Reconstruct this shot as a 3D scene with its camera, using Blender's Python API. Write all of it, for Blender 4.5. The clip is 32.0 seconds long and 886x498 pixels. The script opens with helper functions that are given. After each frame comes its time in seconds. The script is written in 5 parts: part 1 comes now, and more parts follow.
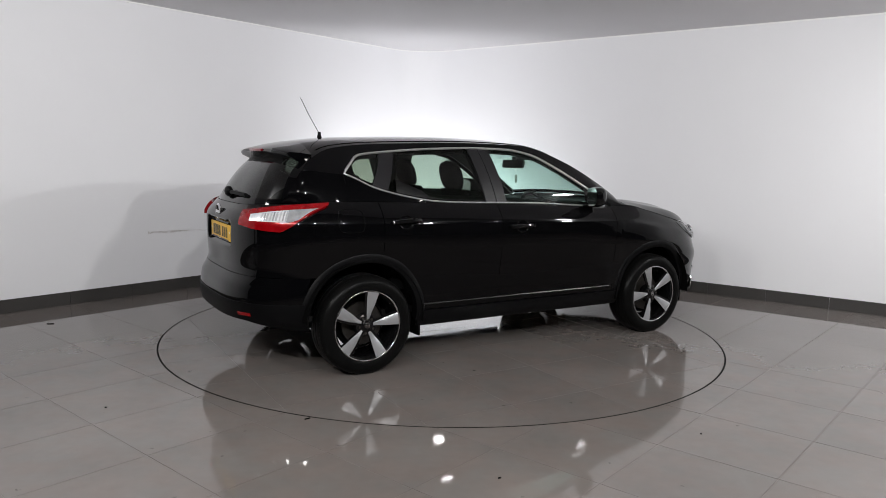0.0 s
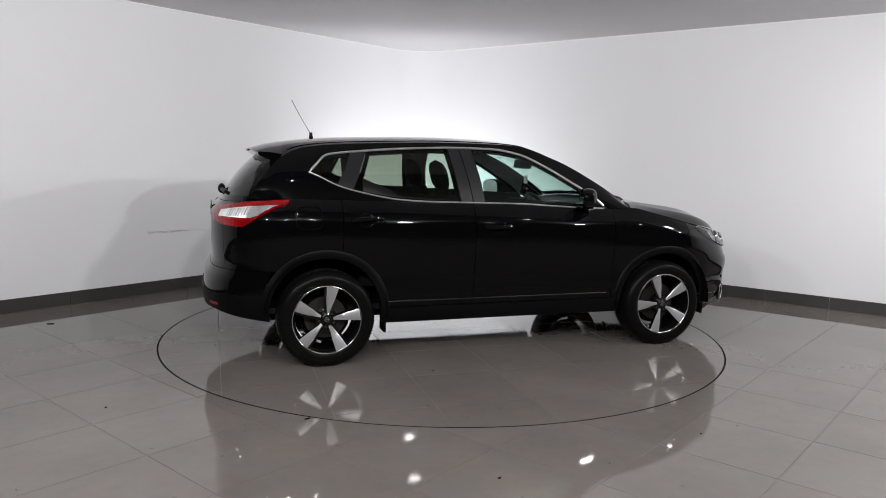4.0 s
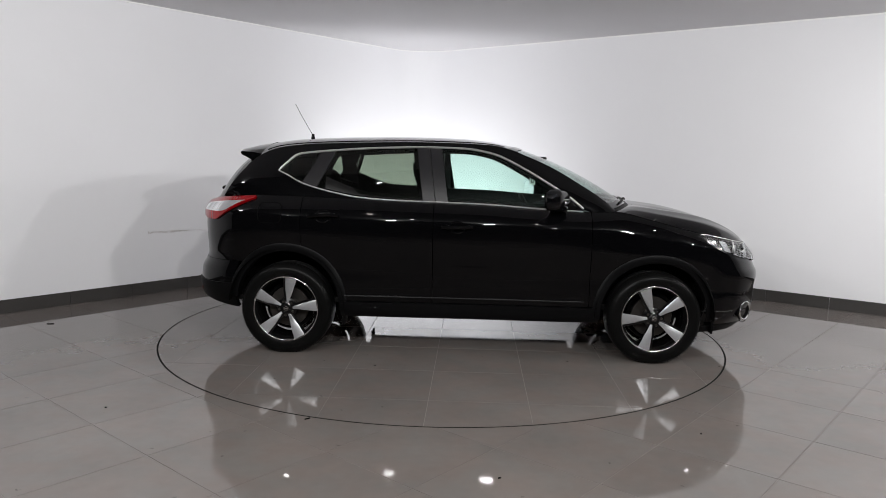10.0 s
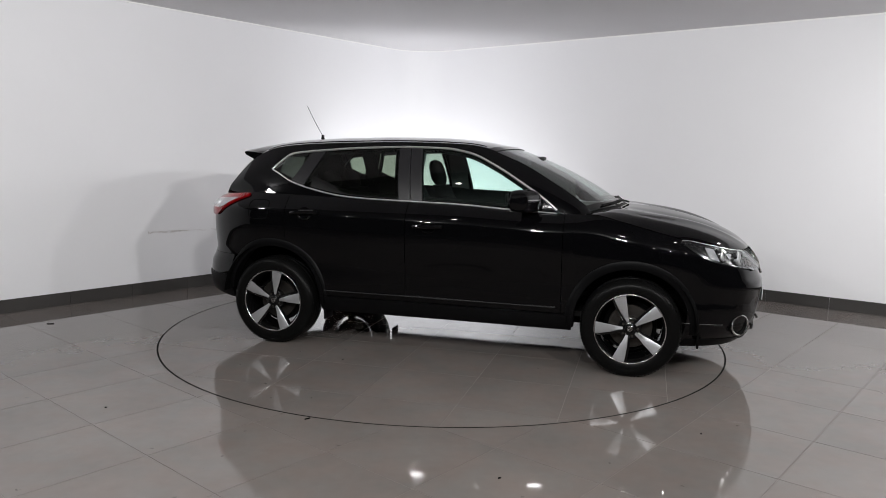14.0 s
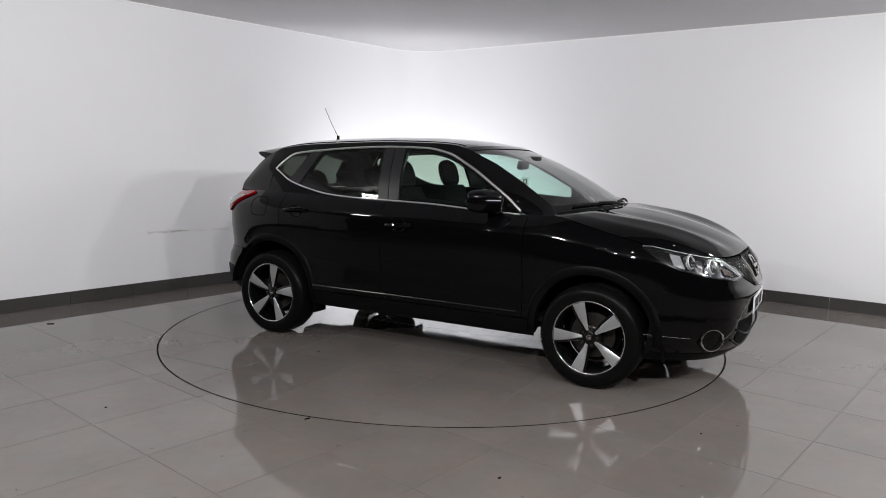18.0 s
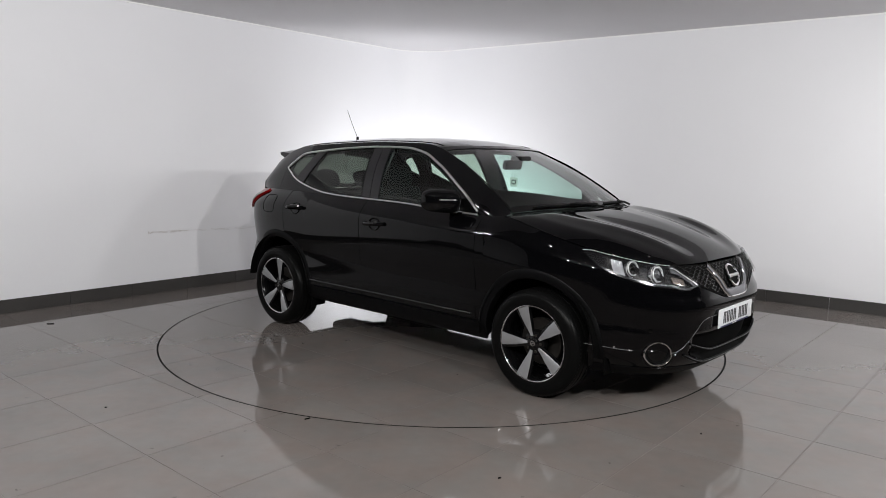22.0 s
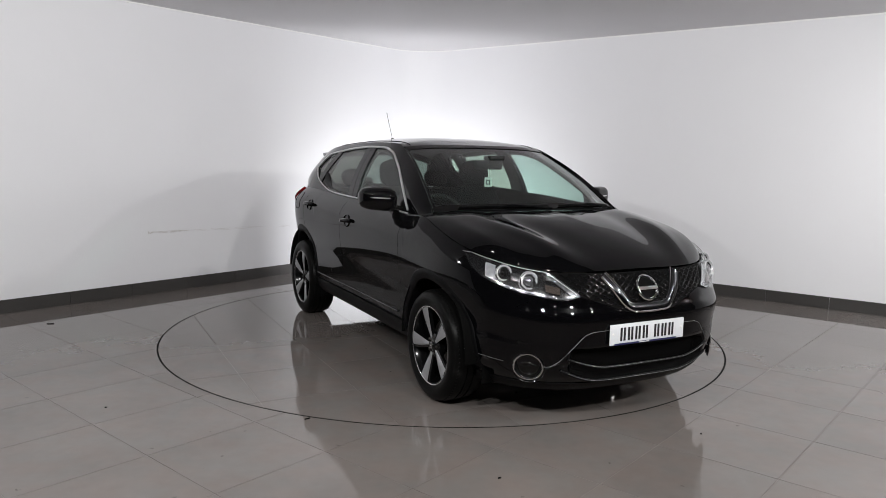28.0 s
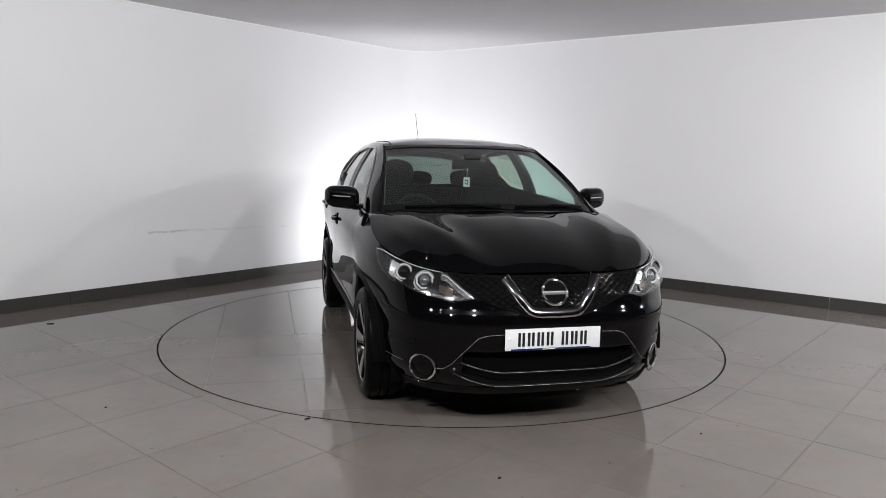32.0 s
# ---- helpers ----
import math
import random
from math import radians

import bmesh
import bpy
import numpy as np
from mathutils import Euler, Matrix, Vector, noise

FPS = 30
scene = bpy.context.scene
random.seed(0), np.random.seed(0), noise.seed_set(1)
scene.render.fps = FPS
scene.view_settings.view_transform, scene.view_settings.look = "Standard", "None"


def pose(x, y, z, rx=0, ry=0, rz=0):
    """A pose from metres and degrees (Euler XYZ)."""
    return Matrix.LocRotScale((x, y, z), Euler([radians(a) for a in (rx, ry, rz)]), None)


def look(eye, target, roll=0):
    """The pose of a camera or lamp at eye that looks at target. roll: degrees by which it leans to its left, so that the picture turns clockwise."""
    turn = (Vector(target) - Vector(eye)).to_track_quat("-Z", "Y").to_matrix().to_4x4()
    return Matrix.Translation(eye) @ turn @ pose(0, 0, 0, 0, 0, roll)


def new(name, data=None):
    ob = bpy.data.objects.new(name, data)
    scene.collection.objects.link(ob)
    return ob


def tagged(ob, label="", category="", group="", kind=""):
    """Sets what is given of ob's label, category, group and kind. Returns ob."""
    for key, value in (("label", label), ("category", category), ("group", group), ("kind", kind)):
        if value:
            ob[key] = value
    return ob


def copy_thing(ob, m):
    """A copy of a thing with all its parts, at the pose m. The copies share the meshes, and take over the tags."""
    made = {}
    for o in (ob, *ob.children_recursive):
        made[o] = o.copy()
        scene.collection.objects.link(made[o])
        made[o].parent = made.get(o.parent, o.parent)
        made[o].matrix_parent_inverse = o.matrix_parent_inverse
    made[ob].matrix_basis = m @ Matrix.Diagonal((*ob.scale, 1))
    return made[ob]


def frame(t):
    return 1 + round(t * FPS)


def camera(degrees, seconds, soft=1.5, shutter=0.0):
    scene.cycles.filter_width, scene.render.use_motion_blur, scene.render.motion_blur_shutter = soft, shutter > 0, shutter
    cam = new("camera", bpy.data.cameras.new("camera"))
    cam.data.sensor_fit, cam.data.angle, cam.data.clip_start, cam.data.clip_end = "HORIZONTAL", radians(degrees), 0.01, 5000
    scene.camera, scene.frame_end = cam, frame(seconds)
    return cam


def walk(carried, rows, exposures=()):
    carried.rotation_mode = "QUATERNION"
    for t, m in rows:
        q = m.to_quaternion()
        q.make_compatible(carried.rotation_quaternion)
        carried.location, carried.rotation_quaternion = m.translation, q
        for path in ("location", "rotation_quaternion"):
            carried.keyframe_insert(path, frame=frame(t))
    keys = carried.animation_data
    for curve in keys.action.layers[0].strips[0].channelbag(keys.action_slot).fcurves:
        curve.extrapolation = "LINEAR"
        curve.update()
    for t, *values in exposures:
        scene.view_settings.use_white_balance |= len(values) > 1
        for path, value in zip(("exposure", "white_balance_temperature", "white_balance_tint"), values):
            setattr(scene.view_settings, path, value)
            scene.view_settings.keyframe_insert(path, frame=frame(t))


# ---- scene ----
# Camera: one fixed tripod view, eye height 1.46 m.
cam = camera(62.82, 32.0, soft=0.55)
EYE = (0.0, -6.006, 1.458)
PITCH, YAW, ROLL = radians(7.363), radians(-0.032), 1.14
AIM = (EYE[0] + math.sin(YAW) * math.cos(PITCH), EYE[1] + math.cos(YAW) * math.cos(PITCH), EYE[2] - math.sin(PITCH))
walk(cam, [(0.0, look(EYE, AIM, ROLL)), (32.0, look(EYE, AIM, ROLL))])

# Turntable: radius, the car's place on it, and its angle (degrees) at some seconds.
TABLE_R = 2.242
CAR_X, CAR_Y = 0.224, 0.0
TURN_T = [0.0, 6.0, 9.0, 13.0, 19.0, 23.0, 28.0, 32.0]
TURN_A = [31.06, 10.92, 1.02, -12.20, -32.30, -45.75, -62.53, -76.05]
TURN = np.polyfit(TURN_T, TURN_A, 3)

# Room: two walls meeting in a rounded corner, ceiling height and skirting.
CEIL = 2.862
CORNER = Vector((-0.407, 4.374))
ALONG_L = Vector((-math.cos(radians(50.2)), -math.sin(radians(50.2))))
ALONG_R = Vector((math.cos(radians(36.75)), -math.sin(radians(36.75))))

# ---- world and lights ----
world = bpy.data.worlds.new("world")
scene.world = world
world.use_nodes = True
world.node_tree.nodes["Background"].inputs[0].default_value = (0.8, 0.85, 0.9, 1)
world.node_tree.nodes["Background"].inputs[1].default_value = 0.0
scene.view_settings.exposure = 0.0


def lamp(name, kind, eye, target, power, size, colour=(1, 1, 1), size_y=None):
    data = bpy.data.lights.new(name, kind)
    data.energy, data.color = power, colour
    if kind == "AREA":
        data.shape = "RECTANGLE"
        data.size, data.size_y = size, size_y or size
    else:
        data.shadow_soft_size = size
    ob = new(name, data)
    ob.matrix_world = look(eye, target)
    return ob


# A floodlight on the floor behind the car, turned to the corner, and flat panels in the ceiling round the camera, with
# one added fill lamp.
lamp("corner_floodlight", "AREA", (-0.32, 2.40, 0.28), (-0.40, 4.37, 0.50), 49, 0.95, (0.98, 0.99, 1.0), 0.30)
for lx, ly, lz, power in ((2.30, -4.95, 2.62, 72), (4.25, -3.35, 2.62, 50), (6.05, -1.85, 2.66, 30), (-2.5, -4.5, 2.70, 50), (-1.1, -5.3, 2.70, 60), (0.3, -5.0, 2.70, 58)):
    lamp("ceiling_panel_or_fill_light", "AREA", (lx, ly, lz), (-0.2 - 0.45 * lx, 2.0, 0.85), power, 0.15, (1, 0.995, 0.985), 0.07)
lamp("ceiling_panel_or_fill_light", "AREA", (-3.6, -1.8, 2.74), (0.4, 0.0, 0.5), 13, 0.28, (1, 0.995, 0.985), 0.12)
# Added fill lamp, pointing straight down, that brightens the floor on the right.
lamp("ceiling_panel_or_fill_light", "AREA", (4.6, -1.2, CEIL - 0.05), (4.6, -1.2, 0), 44, 0.30, (1, 0.995, 0.985), 0.20)

# ---- materials ----
def mat(name, colour, rough=0.5, metal=0.0, grain=0.0, scale=40.0, bump=0.0, coat=0.0, spec=0.5, stain=0.0, stain_scale=1.5, rough_var=0.0):
    """A principled material with grain at one scale, stains at another and fine relief."""
    m = bpy.data.materials.new(name)
    m.use_nodes = True
    nt = m.node_tree
    b = nt.nodes["Principled BSDF"]
    b.inputs["Base Color"].default_value = (*colour, 1)
    b.inputs["Roughness"].default_value = rough
    b.inputs["Metallic"].default_value = metal
    b.inputs["Specular IOR Level"].default_value = spec
    b.inputs["Coat Weight"].default_value = coat
    b.inputs["Coat Roughness"].default_value = 0.03
    co = nt.nodes.new("ShaderNodeTexCoord")
    if grain or stain:
        n1 = nt.nodes.new("ShaderNodeTexNoise")
        n1.inputs["Scale"].default_value = scale
        n1.inputs["Detail"].default_value = 4
        n2 = nt.nodes.new("ShaderNodeTexNoise")
        n2.inputs["Scale"].default_value = stain_scale
        n2.inputs["Detail"].default_value = 5
        nt.links.new(co.outputs["Object"], n1.inputs["Vector"])
        nt.links.new(co.outputs["Object"], n2.inputs["Vector"])
        a = nt.nodes.new("ShaderNodeMath")
        a.operation = "MULTIPLY_ADD"
        nt.links.new(n1.outputs["Fac"], a.inputs[0])
        a.inputs[1].default_value, a.inputs[2].default_value = 2 * grain, 1 - grain
        c = nt.nodes.new("ShaderNodeMath")
        c.operation = "MULTIPLY_ADD"
        nt.links.new(n2.outputs["Fac"], c.inputs[0])
        c.inputs[1].default_value, c.inputs[2].default_value = 2 * stain, 1 - stain
        d = nt.nodes.new("ShaderNodeMath")
        d.operation = "MULTIPLY"
        nt.links.new(a.outputs[0], d.inputs[0])
        nt.links.new(c.outputs[0], d.inputs[1])
        v = nt.nodes.new("ShaderNodeVectorMath")
        v.operation = "SCALE"
        v.inputs[0].default_value = colour
        nt.links.new(d.outputs[0], v.inputs["Scale"])
        nt.links.new(v.outputs[0], b.inputs["Base Color"])
        if rough_var:
            e = nt.nodes.new("ShaderNodeMath")
            e.operation = "MULTIPLY_ADD"
            nt.links.new(n2.outputs["Fac"], e.inputs[0])
            e.inputs[1].default_value, e.inputs[2].default_value = 2 * rough_var, rough - rough_var
            nt.links.new(e.outputs[0], b.inputs["Roughness"])
    if bump:
        n3 = nt.nodes.new("ShaderNodeTexNoise")
        n3.inputs["Scale"].default_value = scale
        n3.inputs["Detail"].default_value = 3
        nt.links.new(co.outputs["Object"], n3.inputs["Vector"])
        bp = nt.nodes.new("ShaderNodeBump")
        bp.inputs["Strength"].default_value = bump
        bp.inputs["Distance"].default_value = 0.002
        nt.links.new(n3.outputs["Fac"], bp.inputs["Height"])
        nt.links.new(bp.outputs[0], b.inputs["Normal"])
    return m


def glass(name, tint, rough=0.0, power=5.0, base=0.045):
    """Thin tinted glass: part straight through, part mirror by Fresnel."""
    m = bpy.data.materials.new(name)
    m.use_nodes = True
    nt = m.node_tree
    nt.nodes.clear()
    out = nt.nodes.new("ShaderNodeOutputMaterial")
    tr = nt.nodes.new("ShaderNodeBsdfTransparent")
    tr.inputs[0].default_value = (*tint, 1)
    gl = nt.nodes.new("ShaderNodeBsdfGlossy")
    gl.inputs["Color"].default_value = (0.9, 0.9, 0.9, 1)
    gl.inputs["Roughness"].default_value = rough
    lw = nt.nodes.new("ShaderNodeLayerWeight")
    lw.inputs["Blend"].default_value = 0.5
    pw = nt.nodes.new("ShaderNodeMath")
    pw.operation = "POWER"
    nt.links.new(lw.outputs["Facing"], pw.inputs[0])
    pw.inputs[1].default_value = power
    fr = nt.nodes.new("ShaderNodeMath")
    fr.operation = "MULTIPLY_ADD"
    nt.links.new(pw.outputs[0], fr.inputs[0])
    fr.inputs[1].default_value, fr.inputs[2].default_value = 0.9, base
    mix = nt.nodes.new("ShaderNodeMixShader")
    nt.links.new(fr.outputs[0], mix.inputs[0])
    nt.links.new(tr.outputs[0], mix.inputs[1])
    nt.links.new(gl.outputs[0], mix.inputs[2])
    nt.links.new(mix.outputs[0], out.inputs[0])
    return m


def glow(name, colour, strength):
    m = mat(name, colour, 0.4)
    b = m.node_tree.nodes["Principled BSDF"]
    b.inputs["Emission Color"].default_value = (*colour, 1)
    b.inputs["Emission Strength"].default_value = strength
    return m


WALL = mat("white_wall_paint", (0.797, 0.797, 0.822), 0.65, grain=0.015, scale=120, bump=0.12, stain=0.03, stain_scale=0.9)
CEILING = mat("ceiling_paint", (0.74, 0.73, 0.75), 0.8, grain=0.02, scale=150, bump=0.1, stain=0.03)
BACK = mat("dark_studio_wall", (0.03, 0.03, 0.032), 0.8, grain=0.05, scale=60, stain=0.05)
UNSEEN_SHEET = mat("dark_reflection_sheet", (0.10, 0.10, 0.102), 0.8, grain=0.04, scale=90, stain=0.05)
SKIRT = mat("dark_grey_skirting_tile", (0.052, 0.049, 0.047), 0.4, spec=0.3, grain=0.08, scale=60, stain=0.1, stain_scale=3)
GROUT = mat("grout", (0.118, 0.100, 0.092), 0.8, grain=0.1, scale=90)
BLACK_GAP = mat("black_rubber_gap", (0.002, 0.002, 0.002), 0.7, spec=0.04)
PAINT = mat("black_gloss_car_paint", (0.0013, 0.0013, 0.0016), 0.03, spec=0.29, grain=0.1, scale=900)
PLASTIC = mat("textured_black_plastic", (0.0020, 0.0020, 0.0023), 0.45, spec=0.09, grain=0.1, scale=350, bump=0.15)
GLOSS_BLACK = mat("gloss_black_trim", (0.002, 0.002, 0.002), 0.1, spec=0.35)
PILLAR = mat("satin_dark_grey_pillar_trim", (0.010, 0.0097, 0.011), 0.35, spec=0.35)
RUBBER = mat("tyre_rubber", (0.0034, 0.0034, 0.0034), 0.30, spec=0.055, grain=0.12, scale=160, bump=0.12, stain=0.25, stain_scale=9)
ALLOY = mat("machined_alloy", (0.41, 0.415, 0.43), 0.38, metal=0.75, spec=0.3, grain=0.06, scale=300)
ALLOY_LIP = mat("polished_alloy_lip", (0.66, 0.66, 0.67), 0.16, metal=1.0)
ALLOY_DARK = mat("black_alloy", (0.003, 0.003, 0.0032), 0.14, spec=0.35)
STEEL = mat("brake_steel", (0.055, 0.05, 0.046), 0.40, metal=0.85, grain=0.15, scale=60, stain=0.2, stain_scale=12)
CHROME = mat("chrome", (0.80, 0.80, 0.81), 0.06, metal=1.0)
SATIN = mat("satin_chrome_trim", (0.72, 0.72, 0.73), 0.36, metal=1.0)
FABRIC = mat("black_seat_fabric", (0.004, 0.004, 0.0045), 0.95, spec=0.2)
CABIN = mat("black_cabin_plastic", (0.004, 0.004, 0.004), 0.5, spec=0.25)
HEADLINER = mat("grey_headliner_cloth", (0.10, 0.10, 0.098), 0.95)
def ribbed(name, colour, rough, metal, ribs, coat=1.0):
    """Moulded lamp plastic: fine upright ribs and broad uneven depth under a smooth cover."""
    m = mat(name, colour, rough, metal, grain=0.5, scale=22, stain=0.35, stain_scale=7, coat=coat)
    nt = m.node_tree
    b = nt.nodes["Principled BSDF"]
    co = nt.nodes.new("ShaderNodeTexCoord")
    w = nt.nodes.new("ShaderNodeTexWave")
    w.inputs["Scale"].default_value, w.inputs["Distortion"].default_value = ribs, 0.6
    nt.links.new(co.outputs["Object"], w.inputs["Vector"])
    bp = nt.nodes.new("ShaderNodeBump")
    bp.inputs["Strength"].default_value, bp.inputs["Distance"].default_value = 0.35, 0.002
    nt.links.new(w.outputs["Fac"], bp.inputs["Height"])
    nt.links.new(bp.outputs[0], b.inputs["Normal"])
    return m


RED_LENS = ribbed("red_lamp_lens", (0.24, 0.0006, 0.003), 0.20, 0.30, 13, 0.4)
CRYSTAL = ribbed("cut_clear_lamp_plastic", (0.74, 0.75, 0.77), 0.12, 0.45, 21, 0.4)
DARK_CHROME = mat("smoked_chrome", (0.20, 0.20, 0.21), 0.18, metal=1.0)
STRIP = mat("satin_dark_strip", (0.006, 0.0062, 0.007), 0.25)
GRILLE_MESH = mat("gloss_black_grille_mesh", (0.002, 0.002, 0.0023), 0.14, spec=0.4)
LAMP_GREY = ribbed("soft_silver_lamp_reflector", (0.36, 0.365, 0.38), 0.16, 0.45, 9, 0.2)
# Pale grey that paints the highlight along bumper creases and intake ledges.
LINE = mat("pale_edge_highlight", (0.09, 0.09, 0.094), 0.3)
WHITE_LENS = mat("silver_lamp_reflector", (0.70, 0.71, 0.73), 0.14, metal=0.6)
LAMP_DARK = mat("dark_lamp_housing", (0.005, 0.005, 0.0055), 0.2, spec=0.3)
AMBER = mat("pale_amber_indicator", (0.07, 0.056, 0.048), 0.15, metal=0.5)
LAMP_CLEAR = ribbed("clear_lamp_optic", (0.22, 0.225, 0.235), 0.10, 0.75, 14, 0.5)
V_CHROME = mat("dark_chrome_bar", (0.14, 0.14, 0.15), 0.12, metal=1.0)
RING_WHITE = mat("bright_projector_bezel", (0.46, 0.47, 0.48), 0.20, metal=0.3)
PLATE_W = mat("white_plate", (0.63, 0.64, 0.66), 0.35, grain=0.02, scale=200)
PLATE_Y = mat("yellow_plate", (0.72, 0.42, 0.02), 0.35, grain=0.02, scale=200)
PLATE_INK = mat("plate_black_bars", (0.008, 0.008, 0.009), 0.4)
PLATE_BLUE = mat("plate_blue_edge", (0.008, 0.010, 0.06), 0.4)
PAPER = mat("white_card", (0.72, 0.72, 0.70), 0.7)
GLASS_F = glass("clear_green_glass", (0.69, 0.83, 0.78))
GLASS_R = glass("tinted_rear_glass", (0.39, 0.44, 0.38))
GLASS_W = glass("clear_green_windscreen_glass", (0.68, 0.85, 0.79), 0.02, 3.6, 0.05)
GLASS_T = glass("dark_privacy_glass", (0.13, 0.145, 0.135))
LENS = glass("clear_lamp_lens", (0.95, 0.96, 0.97))


# ---- helpers for meshes ----
def mesh_of(name, bm, material, smooth=True, sharp=40.0):
    me = bpy.data.meshes.new(name)
    if smooth:
        for f in bm.faces:
            f.smooth = True
        for e in bm.edges:
            if len(e.link_faces) == 2 and e.calc_face_angle(0) > radians(sharp):
                e.smooth = False
    bm.to_mesh(me)
    bm.free()
    for mm in (material if isinstance(material, (list, tuple)) else (material,)):
        me.materials.append(mm)
    return me


def part(name, bm, material, parent=None, label="", smooth=True, m=None, sharp=40.0):
    ob = new(name, mesh_of(name, bm, material, smooth, sharp))
    if m is not None:
        ob.matrix_basis = m
    if parent is not None:
        ob.parent = parent
    if label:
        ob["label"] = label
    return ob


def box(bm, x0, x1, y0, y1, z0, z1, bevel=0.0, m=None):
    r = bmesh.ops.create_cube(bm, size=1.0, matrix=Matrix.Translation(((x0 + x1) / 2, (y0 + y1) / 2, (z0 + z1) / 2)) @ Matrix.Diagonal((x1 - x0, y1 - y0, z1 - z0, 1)))
    vs = r["verts"]
    if bevel:
        es = list({e for v in vs for e in v.link_edges})
        r2 = bmesh.ops.bevel(bm, geom=es, offset=bevel, segments=2, affect="EDGES", profile=0.6)
        vs = list({v for f in r2["faces"] for v in f.verts} | {v for v in vs if v.is_valid})
    if m is not None:
        bmesh.ops.transform(bm, matrix=m, verts=vs)
    return vs


def prism(bm, pts, z0, z1):
    """A straight column over a plan outline (anticlockwise)."""
    a = [bm.verts.new((x, y, z0)) for x, y in pts]
    b = [bm.verts.new((x, y, z1)) for x, y in pts]
    n = len(pts)
    for i in range(n):
        bm.faces.new((a[i], a[(i + 1) % n], b[(i + 1) % n], b[i]))
    bm.faces.new(b)
    bm.faces.new(a[::-1])


# ---- room ----
def wall_path(offset):
    """The inner line of both lit walls, through the rounded corner, moved outwards."""
    n_l = Vector((-ALONG_L.y, ALONG_L.x))
    if n_l.dot(Vector((0, 0)) - CORNER) < 0:
        n_l = -n_l
    n_r = Vector((ALONG_R.y, -ALONG_R.x))
    if n_r.dot(Vector((0, 0)) - CORNER) < 0:
        n_r = -n_r
    r = 0.55
    ang = math.acos(max(-1, min(1, ALONG_L.dot(ALONG_R))))
    tan_len = r / math.tan(ang / 2)
    centre = CORNER + (ALONG_L + ALONG_R).normalized() * (r / math.sin(ang / 2))
    pts = [CORNER + ALONG_L * 10.0 - n_l * offset, CORNER + ALONG_L * (tan_len + 0.06) - n_l * offset, CORNER + ALONG_L * tan_len - n_l * offset]
    a0, a1 = -n_l, -n_r
    for i in range(1, 16):
        d = (a0 * (1 - i / 16) + a1 * (i / 16)).normalized()
        t = i / 16
        th = math.acos(max(-1, min(1, a0.dot(a1))))
        d = (a0 * math.sin((1 - t) * th) + a1 * math.sin(t * th)) / math.sin(th)
        pts.append(centre + d * (r + offset))
    pts += [CORNER + ALONG_R * tan_len - n_r * offset, CORNER + ALONG_R * (tan_len + 0.06) - n_r * offset, CORNER + ALONG_R * 10.5 - n_r * offset]
    return pts


def strip(name, d0, d1, z0, z1, material):
    """An upright slab that follows the lit walls, from depth d0 to d1."""
    a, b = wall_path(d0), wall_path(d1)
    bm = bmesh.new()
    rows = []
    for p, q in zip(a, b):
        rows.append([bm.verts.new((p.x, p.y, z0)), bm.verts.new((p.x, p.y, z1)), bm.verts.new((q.x, q.y, z1)), bm.verts.new((q.x, q.y, z0))])
    for r0, r1 in zip(rows, rows[1:]):
        for k in range(4):
            bm.faces.new((r0[k], r0[(k + 1) % 4], r1[(k + 1) % 4], r1[k]))
    bm.faces.new(rows[0][::-1])
    bm.faces.new(rows[-1])
    bmesh.ops.recalc_face_normals(bm, faces=bm.faces)
    return part(name, bm, material, sharp=30)


walls = tagged(strip("wall_lit", 0.0, 0.2, 0.0, CEIL, WALL), "matt white painted studio wall with a rounded corner", "wall", kind="structure")
path = wall_path(0.0)
far_l, far_r = path[0], path[-1]
far_c = far_l + (far_r - CORNER)
for k, (p, q) in enumerate(((far_l, far_c), (far_c, far_r))):
    d = (q - p).normalized()
    n = Vector((-d.y, d.x)) * -0.2
    bm = bmesh.new()
    prism(bm, [tuple(p), tuple(q), tuple(q + n), tuple(p + n)], 0, CEIL)
    bmesh.ops.recalc_face_normals(bm, faces=bm.faces)
    tagged(part("wall_back_%d" % (k + 1), bm, BACK, smooth=False), "plain dark studio wall behind the camera", "wall", kind="structure")
bm = bmesh.new()
prism(bm, [tuple(v) for v in wall_path(0.2)] + [tuple(far_c)], CEIL, CEIL + 0.15)
bmesh.ops.recalc_face_normals(bm, faces=bm.faces)
tagged(part("ceiling", bm, CEILING, smooth=False), "plain grey-white painted ceiling", "ceiling", kind="structure")
# Unseen dark sheet added under the ceiling round the camera, to darken glass reflections.
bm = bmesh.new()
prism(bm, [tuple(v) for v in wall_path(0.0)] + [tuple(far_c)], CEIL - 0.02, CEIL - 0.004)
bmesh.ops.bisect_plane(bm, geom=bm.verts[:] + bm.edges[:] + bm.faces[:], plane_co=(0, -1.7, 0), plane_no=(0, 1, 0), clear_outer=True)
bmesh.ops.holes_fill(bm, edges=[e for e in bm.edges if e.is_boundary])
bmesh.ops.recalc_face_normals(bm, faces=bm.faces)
tagged(part("unseen_dark_sheet", bm, UNSEEN_SHEET, smooth=False), "unseen dark sheet added under the ceiling to darken reflections", "ceiling", kind="structure")
TRIM = mat("white_trim_paint", (0.86, 0.86, 0.86), 0.5)
tagged(strip("cornice", -0.012, 0.0, CEIL - 0.014, CEIL, TRIM), "thin white bead where the wall meets the ceiling", "trim", kind="structure")


